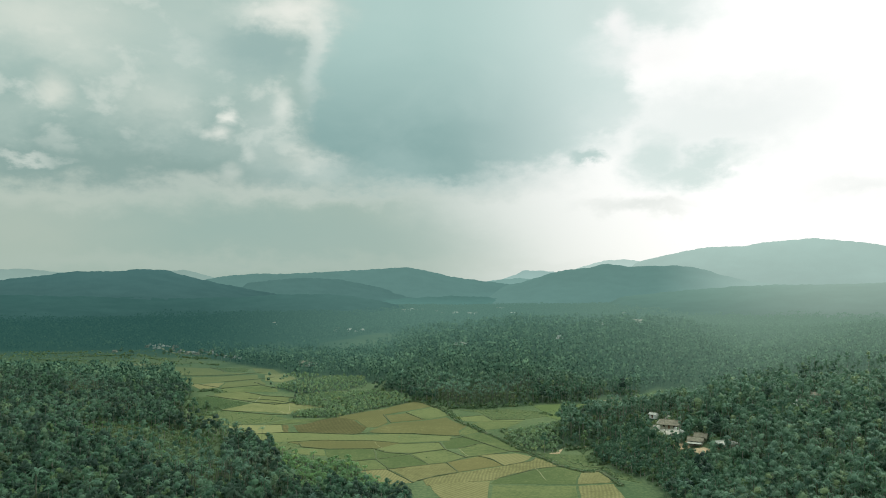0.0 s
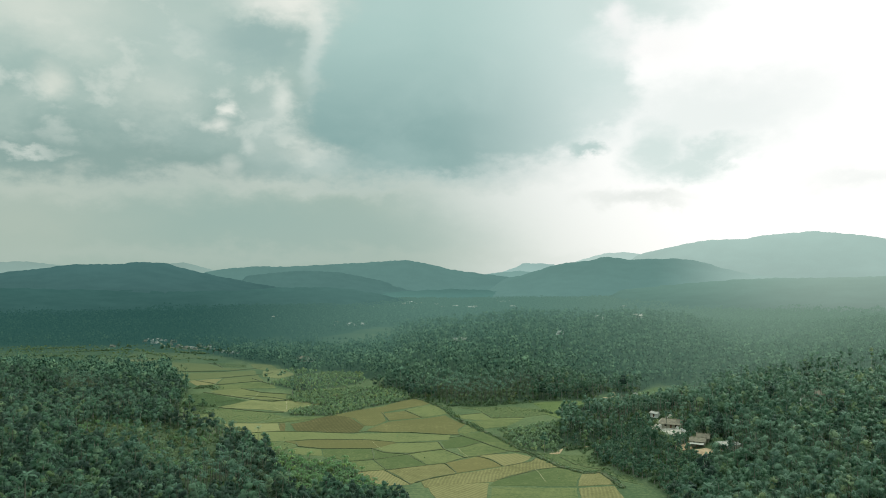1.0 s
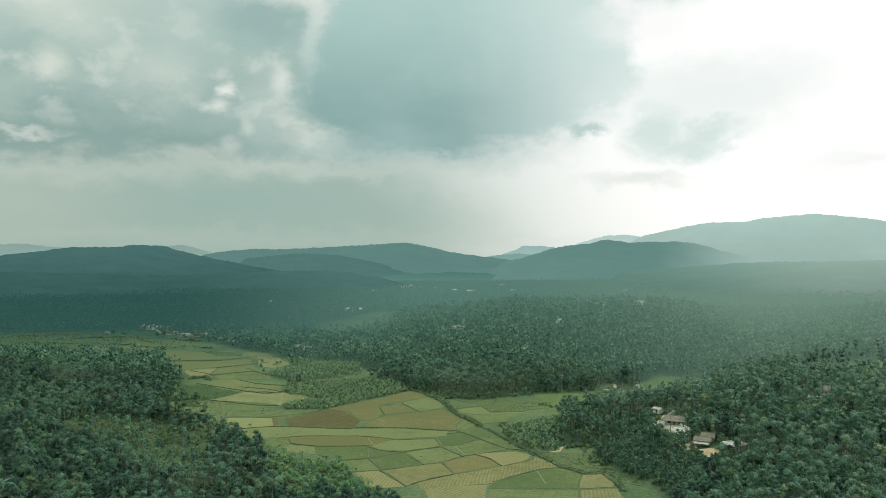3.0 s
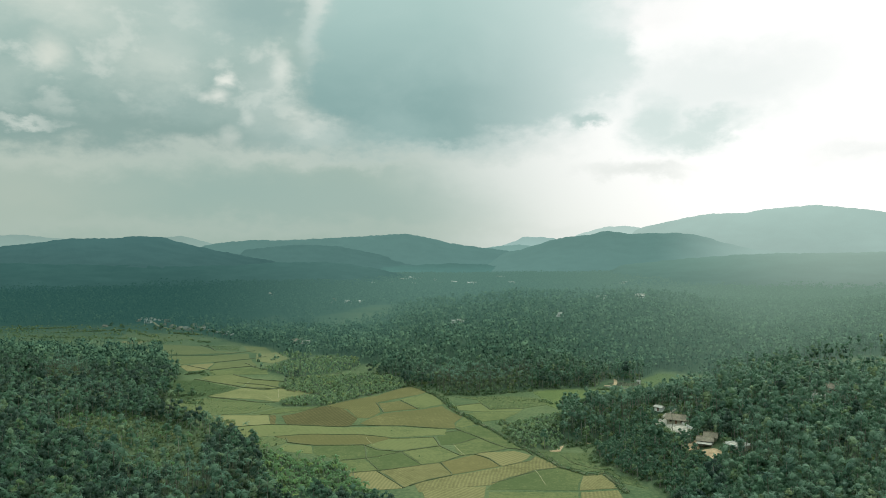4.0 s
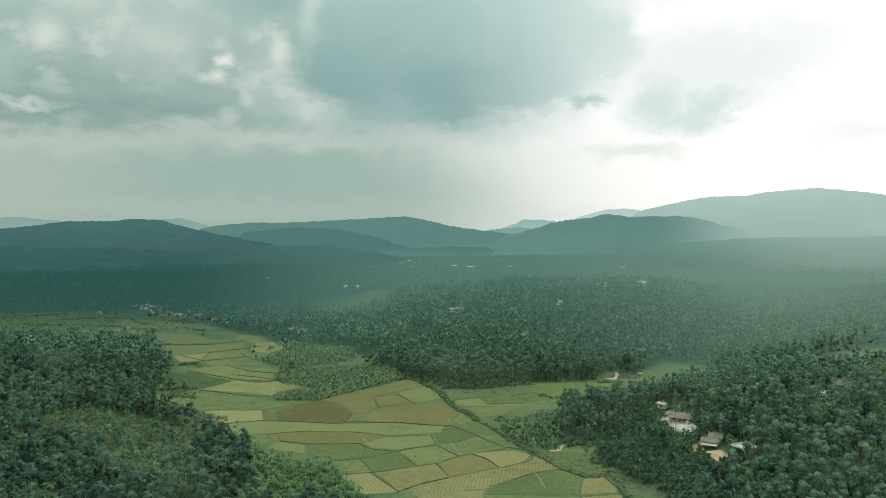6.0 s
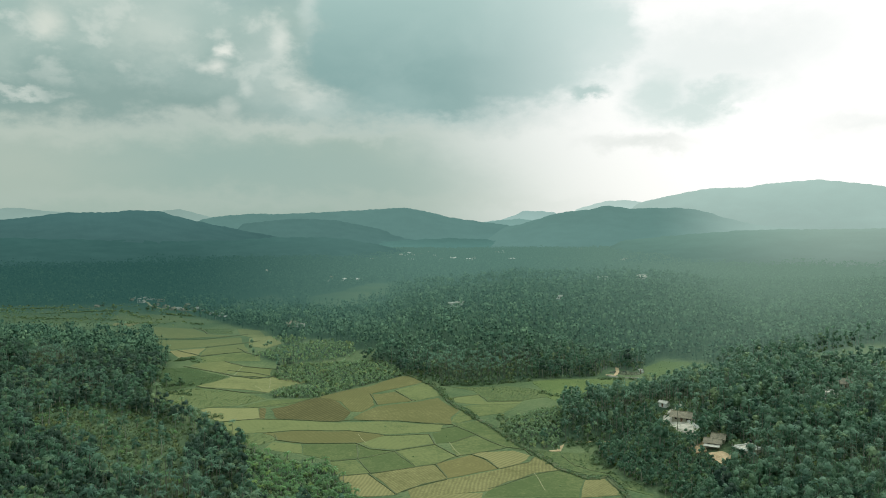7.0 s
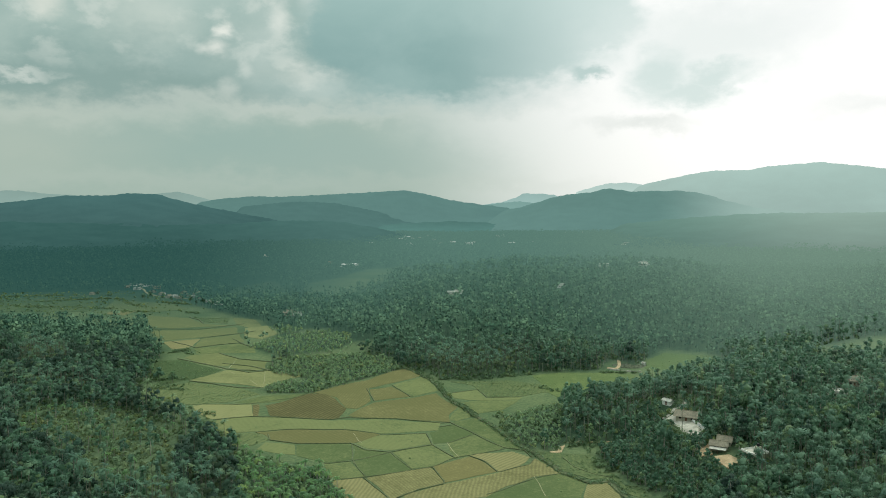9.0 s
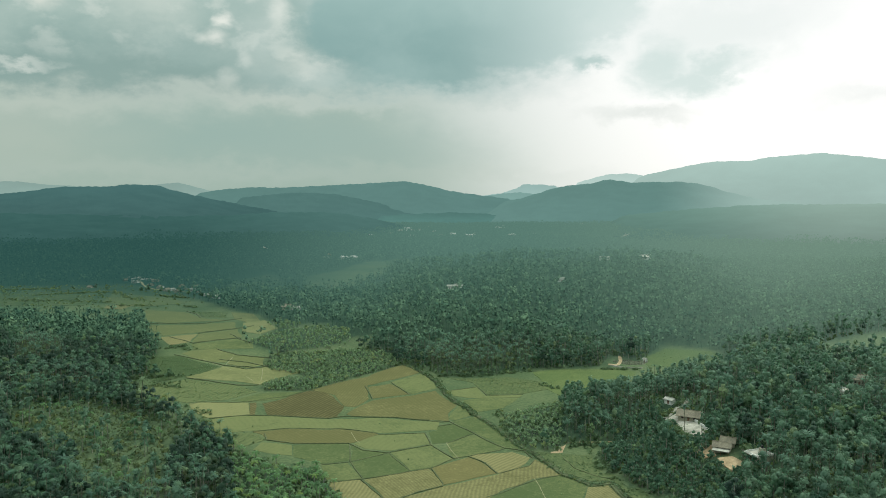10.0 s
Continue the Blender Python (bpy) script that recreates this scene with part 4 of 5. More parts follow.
def slim_tree(h, r, n, size, sides=4, around=5, rows=3):
    """A tall narrow plantation tree: a long bare stem, a rounded head and thin tiers below it."""
    stem = limb([(0, 0, -0.6), (0, 0, h * 0.9)], [0.18, 0.06], 3) if sides < 0 else limb([(0, 0, -0.6), (rng.uniform(-0.2, 0.2), 0, h * 0.55), (0, rng.uniform(-0.2, 0.2), h * 0.9)], [0.2, 0.15, 0.05], sides)
    tiers = ((0.88, 1.0, 0.36), (0.70, 0.85, 0.26), (0.50, 0.7, 0.2), (0.30, 0.6, 0.18))
    crown = [lobe((rng.uniform(-0.3, 0.3) * r, rng.uniform(-0.3, 0.3) * r, h * t), (r * k, r * k, h * 0.115), max(2, round(n * share)), size, around if t > 0.6 else 0, rows) for t, k, share in tiers]
    return bundle(*crown), stem


def palm(h, fronds, length, wide, droop, thick, lean=0.0, pieces=3, sides=4):
    """A palm: slender trunk and a head of arching fronds."""
    top = np.array([lean * h, 0.3 * lean * h, h])
    stem = limb([(0, 0, -0.5), tuple(top)], [thick * 1.2, thick * 0.8], 3) if sides < 0 else limb([(0, 0, -0.5), (lean * h * 0.35, 0.1 * lean * h, h * 0.5), tuple(top)], [thick * 1.25, thick, thick * 0.8], sides)
    q, nor = [], []
    for k in range(fronds):
        a = k * 2.399 + rng.uniform(-0.3, 0.3)
        rise = rng.uniform(0.0, 1.05)
        out = np.array([math.cos(a), math.sin(a), 0])
        side = np.array([-math.sin(a), math.cos(a), 0])
        p, w0 = top.copy(), wide * 0.35
        ang = rise
        for j in range(pieces):
            nxt = p + (out * math.cos(ang) + np.array([0, 0, math.sin(ang)])) * length / pieces
            w1 = wide * (1.0, 0.75, 0.15)[min(2, j + 3 - pieces)]
            sag = np.array([0, 0, -0.25 * w1])
            q.append([nxt - side * w1 + sag, nxt + side * w1 + sag, p + side * w0, p - side * w0])
            nor.append([unit(np.array([0, 0, 1.0]) + out * (0.3 + 0.35 * j) + 0.12 * rng.normal(size=3))] * 4)
            p, w0 = nxt, w1
            ang -= droop
    return (np.array(q), np.array(nor)), stem


def banana(h, leaves, length, wide):
    return palm(h, leaves, length, wide, 0.75, 0.16, 0.0, 3, 5)


def shrub(r, n, size, around=0, rows=2):
    return lobe((0, 0, r * 0.5), (r, r, r * 0.75), n, size, around, rows), limb([(0, 0, -0.3), (0, 0, r * 0.6)], [0.06, 0.03], 3)


KINDS = {
    "broadleaf_tree": ([broadleaf(h, r, l, n, 0.56) for h, r, l, n in ((9.5, 2.7, 8, 112), (11.5, 3.3, 10, 140), (7.5, 2.3, 6, 84), (12.5, 2.9, 8, 120), (9, 3.6, 10, 140))], LEAF,
                       "broad green tree with a rounded leafy crown", "tree"),
    "evergreen_tree": ([broadleaf(h, r, l, n, 0.56) for h, r, l, n in ((10, 3.2, 9, 130), (12, 3.6, 10, 150), (8, 2.8, 8, 110))], LEAF_DARK_AND_SHADED,
                       "dark tree with a dense rounded crown, partly painted cloud shade", "tree"),
    "slim_tree": ([slim_tree(h, r, n, 0.6, 4, 5, 2) for h, r, n in ((12, 1.7, 76), (14, 1.9, 88), (10, 1.5, 64))], LEAF_SILVER_HAZED, "tall narrow grey-green tree with a pale stem", "tree"),
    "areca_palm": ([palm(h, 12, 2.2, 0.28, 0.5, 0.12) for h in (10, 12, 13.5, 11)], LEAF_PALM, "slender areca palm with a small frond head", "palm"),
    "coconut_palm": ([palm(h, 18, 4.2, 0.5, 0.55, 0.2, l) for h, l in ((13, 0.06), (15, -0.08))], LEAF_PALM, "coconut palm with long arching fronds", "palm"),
    "young_tree": ([broadleaf(h, r, 4, 44, 0.42, 4, 1, 5, 2) for h, r in ((2.5, 1.4), (2.9, 1.5), (2.2, 1.3))], LEAF_PALE, "young plantation tree with pale green leaves", "tree"),
    "orchard_tree": ([broadleaf(h, r, 4, 52, 0.55, 4, 1, 5, 2) for h, r in ((5.5, 1.9), (6.5, 2.1), (4.5, 1.8))], LEAF, "small dark green orchard tree", "tree"),
    "banana_plant": ([banana(h, 10, 2.6, 0.42) for h in (3.0, 3.8, 4.6)], LEAF_BANANA, "banana plant with broad bright green leaves", "banana plant"),
    "scrub": ([shrub(0.9, 12, 0.6), shrub(1.3, 16, 0.7)], WEED, "rough yellow-green scrub", "scrub"),
    "shrub": ([shrub(r, n, 0.55, 5) for r, n in ((1.3, 22), (1.9, 32))], LEAF_BUSH, "low green shrub in rough grass", "shrub"),
}
FARTHER = {
    "evergreen_tree": [broadleaf(h, r, l, n, 0.9, 3, -1, 5, 2) for h, r, l, n in ((10, 3.2, 5, 40), (12, 3.5, 6, 46), (8, 2.8, 4, 32))],
    "broadleaf_tree": [broadleaf(h, r, l, n, 0.9, 3, -1, 5, 2) for h, r, l, n in ((9.5, 2.8, 5, 38), (11.5, 3.4, 6, 46), (12.5, 2.8, 5, 38), (8, 2.4, 4, 30))],
    "slim_tree": [slim_tree(h, r, 24, 0.8, 3, 5, 2) for h, r in ((12, 1.6), (14, 1.8))],
    "areca_palm": [palm(h, 12, 2.5, 0.4, 0.7, 0.12, 0, 2, 3) for h in (10, 12, 13)],
    "coconut_palm": [palm(h, 12, 4.2, 0.6, 0.7, 0.2, 0.05, 2, 3) for h in (13, 15)],
    "young_tree": [broadleaf(h, r, 3, 21, 0.48, 3, 0, 5, 1) for h, r in ((2.5, 1.5), (2.9, 1.6), (2.2, 1.4))],
}
MID = {
    "broadleaf_tree": [broadleaf(h, r, 3, 15, 1.4, 3, -1, 5, 1) for h, r in ((10, 3.6), (12, 4.3), (13, 3.6))],
    "slim_tree": [slim_tree(h, r, 12, 1.3, -3, 4, 1) for h, r in ((12, 2.0), (14, 2.2))],
    "areca_palm": [palm(h, 10, 2.7, 0.7, 0.5, 0.12, 0, 1, -3) for h in (10, 12, 13)],
    "young_tree": [broadleaf(h, r, 2, 8, 1.0, 3, -1, 5, 2) for h, r in ((2.8, 1.7), (3.3, 1.9))],
}


def scatter(x0, x1, y0, y1, step):
    """Jittered plan positions."""
    gx, gy = np.meshgrid(np.arange(x0, x1, step), np.arange(y0, y1, step))
    gx, gy = gx.ravel() + rng.uniform(-0.48, 0.48, gx.size) * step, gy.ravel() + rng.uniform(-0.48, 0.48, gy.size) * step
    keep = np.abs(gx) < 0.585 * gy + 45
    return gx[keep], gy[keep]


def planted(name, kind, forms, x, y, label, scale=(0.7, 1.25), far=False):
    """Many plants joined into one mesh of kind stuff."""
    if not len(x):
        return
    z = ground_z(x, y)
    pick = rng.integers(0, len(forms), len(x))
    quads, which, tint, normals = [], [], [], []
    for k, (crown, stem) in enumerate(forms):
        sel = np.nonzero(pick == k)[0]
        if not len(sel):
            continue
        t, nor = bundle(crown, stem)
        a, s = rng.uniform(0, 2 * np.pi, len(sel)), rng.uniform(*scale, len(sel))
        c, sn = np.cos(a)[:, None, None], np.sin(a)[:, None, None]
        tall = s * rng.uniform(0.85, 1.15, len(sel))
        for values, target, wide, high, foot in ((t, quads, s, tall, (x[sel], y[sel], z[sel])), (nor, normals, s * 0 + 1, s * 0 + 1, (0 * s, 0 * s, 0 * s))):
            out = np.empty((len(sel), len(t), 4, 3), np.float32)
            out[..., 0] = (values[None, :, :, 0] * c - values[None, :, :, 1] * sn) * wide[:, None, None] + foot[0][:, None, None]
            out[..., 1] = (values[None, :, :, 0] * sn + values[None, :, :, 1] * c) * wide[:, None, None] + foot[1][:, None, None]
            out[..., 2] = values[None, :, :, 2] * high[:, None, None] + foot[2][:, None, None]
            target.append(out.reshape(-1, 4, 3))
        which.append(np.tile(np.r_[np.zeros(len(crown[0]), int), np.ones(len(stem[0]), int)], len(sel)))
        tint.append(np.repeat(rng.random(len(sel)), len(t)))
    # Far plants all share the leaf colour with haze painted in.
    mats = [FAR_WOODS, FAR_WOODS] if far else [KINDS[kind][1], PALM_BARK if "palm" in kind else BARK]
    me = quad_mesh(name, np.concatenate(quads), mats, np.concatenate(which), np.concatenate(tint), np.concatenate(normals))
    tagged(new(name, me), label, KINDS[kind][3] if kind in KINDS else "woods", kind="stuff")


def stand(kind, x, y, group, size=1.0):
    """Single plants, each a thing with its trunk and crown."""
    forms, leaf, label, category = KINDS[kind]
    made = []
    for crown, stem in forms:
        root = new(kind)
        tagged(root, label, category, group)
        for nm, q, m in (("crown", crown, leaf), ("trunk", stem, PALM_BARK if "palm" in kind else BARK)):
            ob = new(nm, quad_mesh(nm, q[0], [m], normals=q[1]))
            ob.parent = root
        made.append(root)
    zs = ground_z(x, y)
    used = set()
    for px, py, pz in zip(x, y, zs):
        k = int(rng.integers(0, len(made)))
        s = size * float(rng.uniform(0.88, 1.15))
        m = pose(px, py, pz, 0, 0, float(rng.uniform(0, 360)))
        if k not in used:
            used.add(k)
            made[k].matrix_basis = m @ Matrix.Diagonal((s, s, s, 1))
        else:
            c = copy_thing(made[k], m)
            c.scale = (s, s, s)
    for k, root in enumerate(made):
        if k not in used:
            for c in list(root.children):
                bpy.data.objects.remove(c)
            bpy.data.objects.remove(root)


def cleared(x, y):
    """Where no tree stands."""
    bare = inside(VALLEY, x, y)
    for g in GLADES:
        bare |= inside(g, x, y)
    for (cx, cy), r in YARDS:
        bare |= np.hypot(x - cx, y - cy) < r
    return bare


def in_any(polys, x, y):
    hit = np.zeros(np.shape(x), bool)
    for p in polys:
        hit |= inside(p, x, y)
    return hit


def plant_near():
    x, y = scatter(-520, 520, 235, 700, 4.45)
    keep = ~cleared(x, y) & ((y > 300) | (x > 110))
    x, y = x[keep], y[keep]
    mood = ripple(x, y, 28, 1.0) + rng.uniform(-0.55, 0.55, len(x))
    # Fewer pale slim trees to the left, to darken it as cloud shade would.
    edge = 0.24 - 0.26 * smooth(60, 140, x)
    kind = np.where(mood > 0.36 + 0.3 * smooth(60, 140, x), "areca_palm", np.where(mood > edge, "slim_tree", "broadleaf_tree")).astype(object)
    kind[rng.random(len(x)) < 0.02] = "coconut_palm"
    kind[in_any(ARECA, x, y)] = "areca_palm"
    kind[in_any(YOUNG, x, y)] = "young_tree"
    kind[in_any(ORCHARD, x, y)] = "orchard_tree"
    kind[in_any(BANANA, x, y)] = "banana_plant"
    scrub = in_any(SCRUB, x, y)
    dice = rng.random(len(x))
    grove = in_any(GROVE, x, y) & (kind != "broadleaf_tree") & ~in_any(ARECA, x, y) & (rng.random(len(x)) < 0.93)
    kind[grove] = "broadleaf_tree"
    # Many more dark trees to the left; their colour stands for cloud shade.
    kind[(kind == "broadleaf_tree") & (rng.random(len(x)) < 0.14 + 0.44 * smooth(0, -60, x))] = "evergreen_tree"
    kind[scrub] = "shrub"
    for lo, hi, name in ((0.25, 0.80, ""), (0.80, 0.86, "slim_tree"), (0.86, 0.95, "banana_plant"), (0.95, 1.0, "broadleaf_tree")):
        kind[scrub & (dice >= lo) & (dice < hi)] = name
    for name, single in (("broadleaf_tree", 240), ("evergreen_tree", 60), ("slim_tree", 160), ("areca_palm", 160), ("coconut_palm", 90), ("young_tree", 60), ("orchard_tree", 150), ("banana_plant", 130), ("shrub", 110)):
        sel = np.nonzero(kind == name)[0]
        order = sel[np.argsort(y[sel] + 0.15 * np.abs(x[sel]))]
        order = order[y[order] > np.where(x[order] > 70, 270, 330)]
        first = order[:single]
        rest = np.setdiff1d(sel, first)
        if name in FARTHER:
            back = rest[y[rest] > 440]
            rest = rest[y[rest] <= 440]
            planted("outer_" + name.split("_")[0] + "_woods", name, FARTHER[name], x[back], y[back], "dense stand: " + KINDS[name][2])
        stand(name, x[first], y[first], name.replace("_", " ") + "s of the near woods")
        planted(name.split("_")[0] + "_woods", name, KINDS[name][0], x[rest], y[rest], "dense stand: " + KINDS[name][2])
    sx, sy = scatter(-520, 520, 290, 700, 3.6)
    k = ~cleared(sx, sy) & ~in_any(SCRUB, sx, sy) & (rng.random(len(sx)) < 0.5)
    planted("undergrowth", "shrub", [shrub(1.7, 8, 1.25), shrub(2.1, 9, 1.4)], sx[k], sy[k], "green undergrowth below the trees")
    k = in_any(SCRUB, sx, sy) & (rng.random(len(sx)) < 0.9)
    planted("scrub_growth", "scrub", KINDS["scrub"][0], sx[k], sy[k], "rough yellow-green scrub between the trees")
    k = in_any(ORCHARD, sx, sy) & ~cleared(sx, sy) & (rng.random(len(sx)) < 0.9)
    planted("orchard_undergrowth", "orchard_tree", [broadleaf(4.6, 1.8, 3, 30, 0.7, 3, -1, 5, 1), broadleaf(3.8, 1.6, 3, 26, 0.7, 3, -1, 5, 1)], sx[k], sy[k], "dense dark green orchard trees on the slope")
    sx, sy = scatter(-260, 120, 330, 860, 3.5)
    k = (in_any(YOUNG, sx, sy) | in_any(BANANA, sx, sy)) & ~cleared(sx, sy) & (rng.random(len(sx)) < 0.85)
    planted("plantation_undergrowth", "young_tree", [broadleaf(2.2, 1.4, 2, 18, 0.5, 3, -1, 5, 1)], sx[k], sy[k], "dense rows of young pale green trees")


def plant_far():
    """Woods from 700 m outward with painted haze, in three reaches by their bearing."""
    forms = [f for name in ("broadleaf_tree", "slim_tree", "broadleaf_tree", "areca_palm") for f in MID[name]]
    x, y = (np.concatenate(v) for v in zip(scatter(-760, 760, 700, 1000, 6.5), scatter(-960, 960, 1000, 1560, 10.0)))
    young = in_any(YOUNG, x, y)
    hidden = (y > 1190) & (y < 1500) & (x / y > -0.04) & (x / y < 0.33)
    keep = ~cleared(x, y) & ~young & ~hidden & (rng.random(len(x)) < smooth(1580, 1450, y))
    planted("distant_young_woods", "young_tree", MID["young_tree"], x[young], y[young], "distant woods: " + KINDS["young_tree"][2])
    x, y = x[keep], y[keep]
    fx, fy = scatter(-1500, 1500, 1400, 2950, 15.0)
    front = (fy < 2300) | ((fx / fy > -0.15) & (fx / fy < 0.26))
    patchy = smooth(0.25, 0.5, ripple(fx, fy, 70, 5.0)) * smooth(1350, 1600, fy) * smooth(0.2, 0.5, ripple(fx, fy, 300, 2.0))
    keep = front & (patchy < 0.3) & ~cleared(fx, fy) & (rng.random(len(fx)) < smooth(1380, 1520, fy) + 0.05)
    fx, fy = fx[keep], fy[keep]
    clumps = [(bundle(*[lobe((dx, dy, 5.5), (4.6, 4.6, 5), 3, 2.6, 0) for dx, dy in ((-4, -3), (4, -2), (0, 4))]), limb([(0, 0, -1), (0, 0, 6)], [0.4, 0.2], 3)) for _ in range(3)]
    for lo, hi, label in ((-9, -0.12, "far dark teal woods in haze"), (-0.12, 0.22, "far blue-green woods in haze"), (0.22, 9, "far hazy green woods below the sun")):
        k = (x / y >= lo) & (x / y < hi)
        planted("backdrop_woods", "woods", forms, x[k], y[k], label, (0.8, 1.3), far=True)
        k = (fx / fy >= lo) & (fx / fy < hi)
        planted("backdrop_woods", "woods", clumps, fx[k], fy[k], label, (0.75, 1.2), far=True)


plant_near()
plant_far()


# ---- weeds, hedges and single trees of the fields ----
def strewn(name, points, reach, count, forms, label, kind="shrub"):
    """Low growth strewn along a line."""
    line = wander(points, 2.0, 1.0, 9.0)
    k = rng.integers(0, len(line), count)
    p = np.array(line)[k] + rng.normal(0, reach, (count, 2))
    planted(name, kind, forms, p[:, 0], p[:, 1], label, (0.35, 1.15))


TUFT = [shrub(0.55, 9, 0.42), shrub(0.8, 12, 0.5)]
BUSH = [shrub(1.2, 26, 0.55), shrub(1.8, 40, 0.6)]
strewn("stream_weeds", STREAM, 1.0, 1700, TUFT, "rough dark green weeds along the stream")
strewn("stream_bushes", STREAM[:6], 1.8, 60, BUSH, "small bushes along the stream")
for line, reach, count in (([(-202.5, 608.2), (-179.0, 615.0)], 3.0, 46), ([(-223.2, 704.5), (-207.5, 720.7)], 2.0, 40), ([(-358.4, 939.2), (-328.2, 943.4)], 3.0, 36), ([(-288.5, 943.4), (-265.3, 926.7)], 3.0, 22), ([(-566.8, 1070.1), (-528.8, 1081.4), (-494.6, 1087.1)], 3.0, 90), ([(-497.7, 1022.3), (-458.7, 1043.0), (-412.1, 1059.1)], 2.0, 110), ([(-412.1, 1059.1), (-380.7, 1012.3), (-350.1, 983.5)], 2.0, 60), ([(-514.1, 983.5), (-452.6, 974.3), (-382.4, 965.2)], 5.0, 120), ([(-340.8, 1022.3), (-302.9, 1002.5)], 1.5, 50),
                           ([(-191.8, 580.4), (-171.4, 592.5)], 4.0, 40), ([(-206.0, 709.0), (-202.2, 704.5)], 3.0, 12), ([(41.4, 530.0), (43.8, 479.7), (50.7, 459.8)], 2.0, 60), ([(74.9, 592.5), (82.7, 580.4)], 2.0, 16), ([(-104.1, 461.5), (-139.2, 521.7), (-176.7, 555.2)], 4.0, 90),
                           ([(86.2, 418.7), (85.2, 452.0)], 3.0, 50), ([(73.6, 467.7), (95.3, 465.9)], 2.5, 60), ([(5.5, 615.0), (33.6, 615.0), (71.7, 632.2)], 1.5, 70), ([(151.7, 637.6), (122.4, 637.6)], 1.5, 30), ([(-95.8, 452.1), (-77.7, 434.6)], 2.0, 40)):
    strewn("hedge", line, reach, count, BUSH, "irregular green hedge at the edge of the fields")
DARK_SPOTS = [(-377.4, 1053.7), (-370.8, 1059.1), (-348.3, 1043.0), (-332.1, 1027.4), (-302.7, 1012.3), (-282.1, 992.9), (-267.1, 978.9), (-439.9, 1064.6), (-420.6, 1053.7), (-316.1, 1017.3), (-291.1, 997.7), (-113.7, 457.2), (-105.9, 453.0), (-121.6, 473.2), (-98.7, 447.2), (-128.9, 484.6), (-182.4, 601.9), (-194.6, 608.3)]
stand("broadleaf_tree", np.array([p[0] for p in DARK_SPOTS], float), np.array([p[1] for p in DARK_SPOTS], float), "trees at the edge of the fields")
BIG_SPOTS = [(-112.9, 454.6), (-104.3, 447.2)]
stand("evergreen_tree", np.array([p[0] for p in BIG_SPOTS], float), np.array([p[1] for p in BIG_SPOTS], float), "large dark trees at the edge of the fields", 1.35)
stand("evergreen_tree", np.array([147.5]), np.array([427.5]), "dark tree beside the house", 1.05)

TALL_SPOTS = [(168.0, 377.8), (164.1, 537.4), (176.8, 431.4), (206.7, 432.7), (105.7, 479.0), (193.8, 491.9), (114.2, 435.5), (173.6, 408.1), (165.7, 463.6), (-284.8, 696.7), (-329.6, 731.0), (-242.8, 662.1), (-279.3, 607.8), (-325.6, 670.8), (-162.1, 414.1), (-270.2, 758.0)]
stand("broadleaf_tree", np.array([p[0] for p in TALL_SPOTS], float), np.array([p[1] for p in TALL_SPOTS], float), "tall old trees above the woods", 1.4)


def weeds_on(kind, step, chance, forms, label):
    """Tufts scattered over the fields of one kind."""
    x, y = scatter(-320, 320, 370, 920, step)
    k = in_any(FIELDS[kind], x, y) & (rng.random(len(x)) < chance * (0.5 + smooth(-0.3, 0.4, ripple(x, y, 9, 6.0))))
    planted("field_weeds", "shrub", forms, x[k], y[k], label, (0.22, 0.75))


weeds_on("weedy", 1.7, 0.55, TUFT, "rough green weeds over the fallow fields")
# Low bushes added to darken the flats where cloud shade falls.
mx, my = scatter(-720, -230, 890, 1170, 3.3)
mk = inside(VALLEY, mx, my) & (rng.random(len(mx)) < 0.10 * smooth(880, 1010, my) * smooth(-235, -330, mx) * (0.55 + smooth(-0.3, 0.3, ripple(mx, my, 26, 8.0))))
planted("marsh_growth", "shrub", [shrub(1.5, 7, 1.2), shrub(2.0, 9, 1.4)], mx[mk], my[mk], "low dark green growth added in place of shade on the flats", (0.4, 0.9))
weeds_on("lush", 3.5, 0.25, TUFT, "tall grass tufts in the wet meadow")
weeds_on("grass", 6.0, 0.10, TUFT, "scattered weeds in the rice fields")
stand("coconut_palm", np.array([(131.1, 461.1)[0], (157.1, 463.8)[0]], float), np.array([(131.1, 461.1)[1], (157.1, 463.8)[1]], float), "coconut palms by the farmyard")


# ---- houses ----
def prism(bm, half, rise, y0, y1, z, thick):
    """A gabled roof of real thickness, ridge along y."""
    for sgn in (-1, 1):
        a = [(sgn * half, z), (0, z + rise), (0, z + rise + thick), (sgn * half, z + thick)]
        lo = [bm.verts.new((x, y0, q)) for x, q in a]
        hi = [bm.verts.new((x, y1, q)) for x, q in a]
        for i in range(4):
            bm.faces.new((lo[i - 1], lo[i], hi[i], hi[i - 1]))
        bm.faces.new(lo), bm.faces.new(hi[::-1])
    bmesh.ops.recalc_face_normals(bm, faces=bm.faces[:])


def openings(root, wide, deep, doors=1, windows=2):
    """Doors and windows set into the long walls."""
    for side in (-1, 1):
        x = side * wide / 2
        for k in range(windows):
            y = -deep / 2 + deep * (k + 0.7) / (windows + 0.4)
            bm = bmesh.new()
            box(bm, x - 0.05, y - 0.65, 1.0, x + 0.05, y + 0.65, 2.2)
            f = part("window", bm, WOOD, root)
            bm = bmesh.new()
            box(bm, x + side * 0.03 - 0.03, y - 0.52, 1.12, x + side * 0.03 + 0.03, y + 0.52, 2.08)
            part("pane", bm, SHADE, f, "dark window pane")
        if doors:
            bm = bmesh.new()
            box(bm, x - 0.06, -0.5, 0.0, x + 0.06, 0.5, 2.1)
            part("door", bm, WOOD, root)


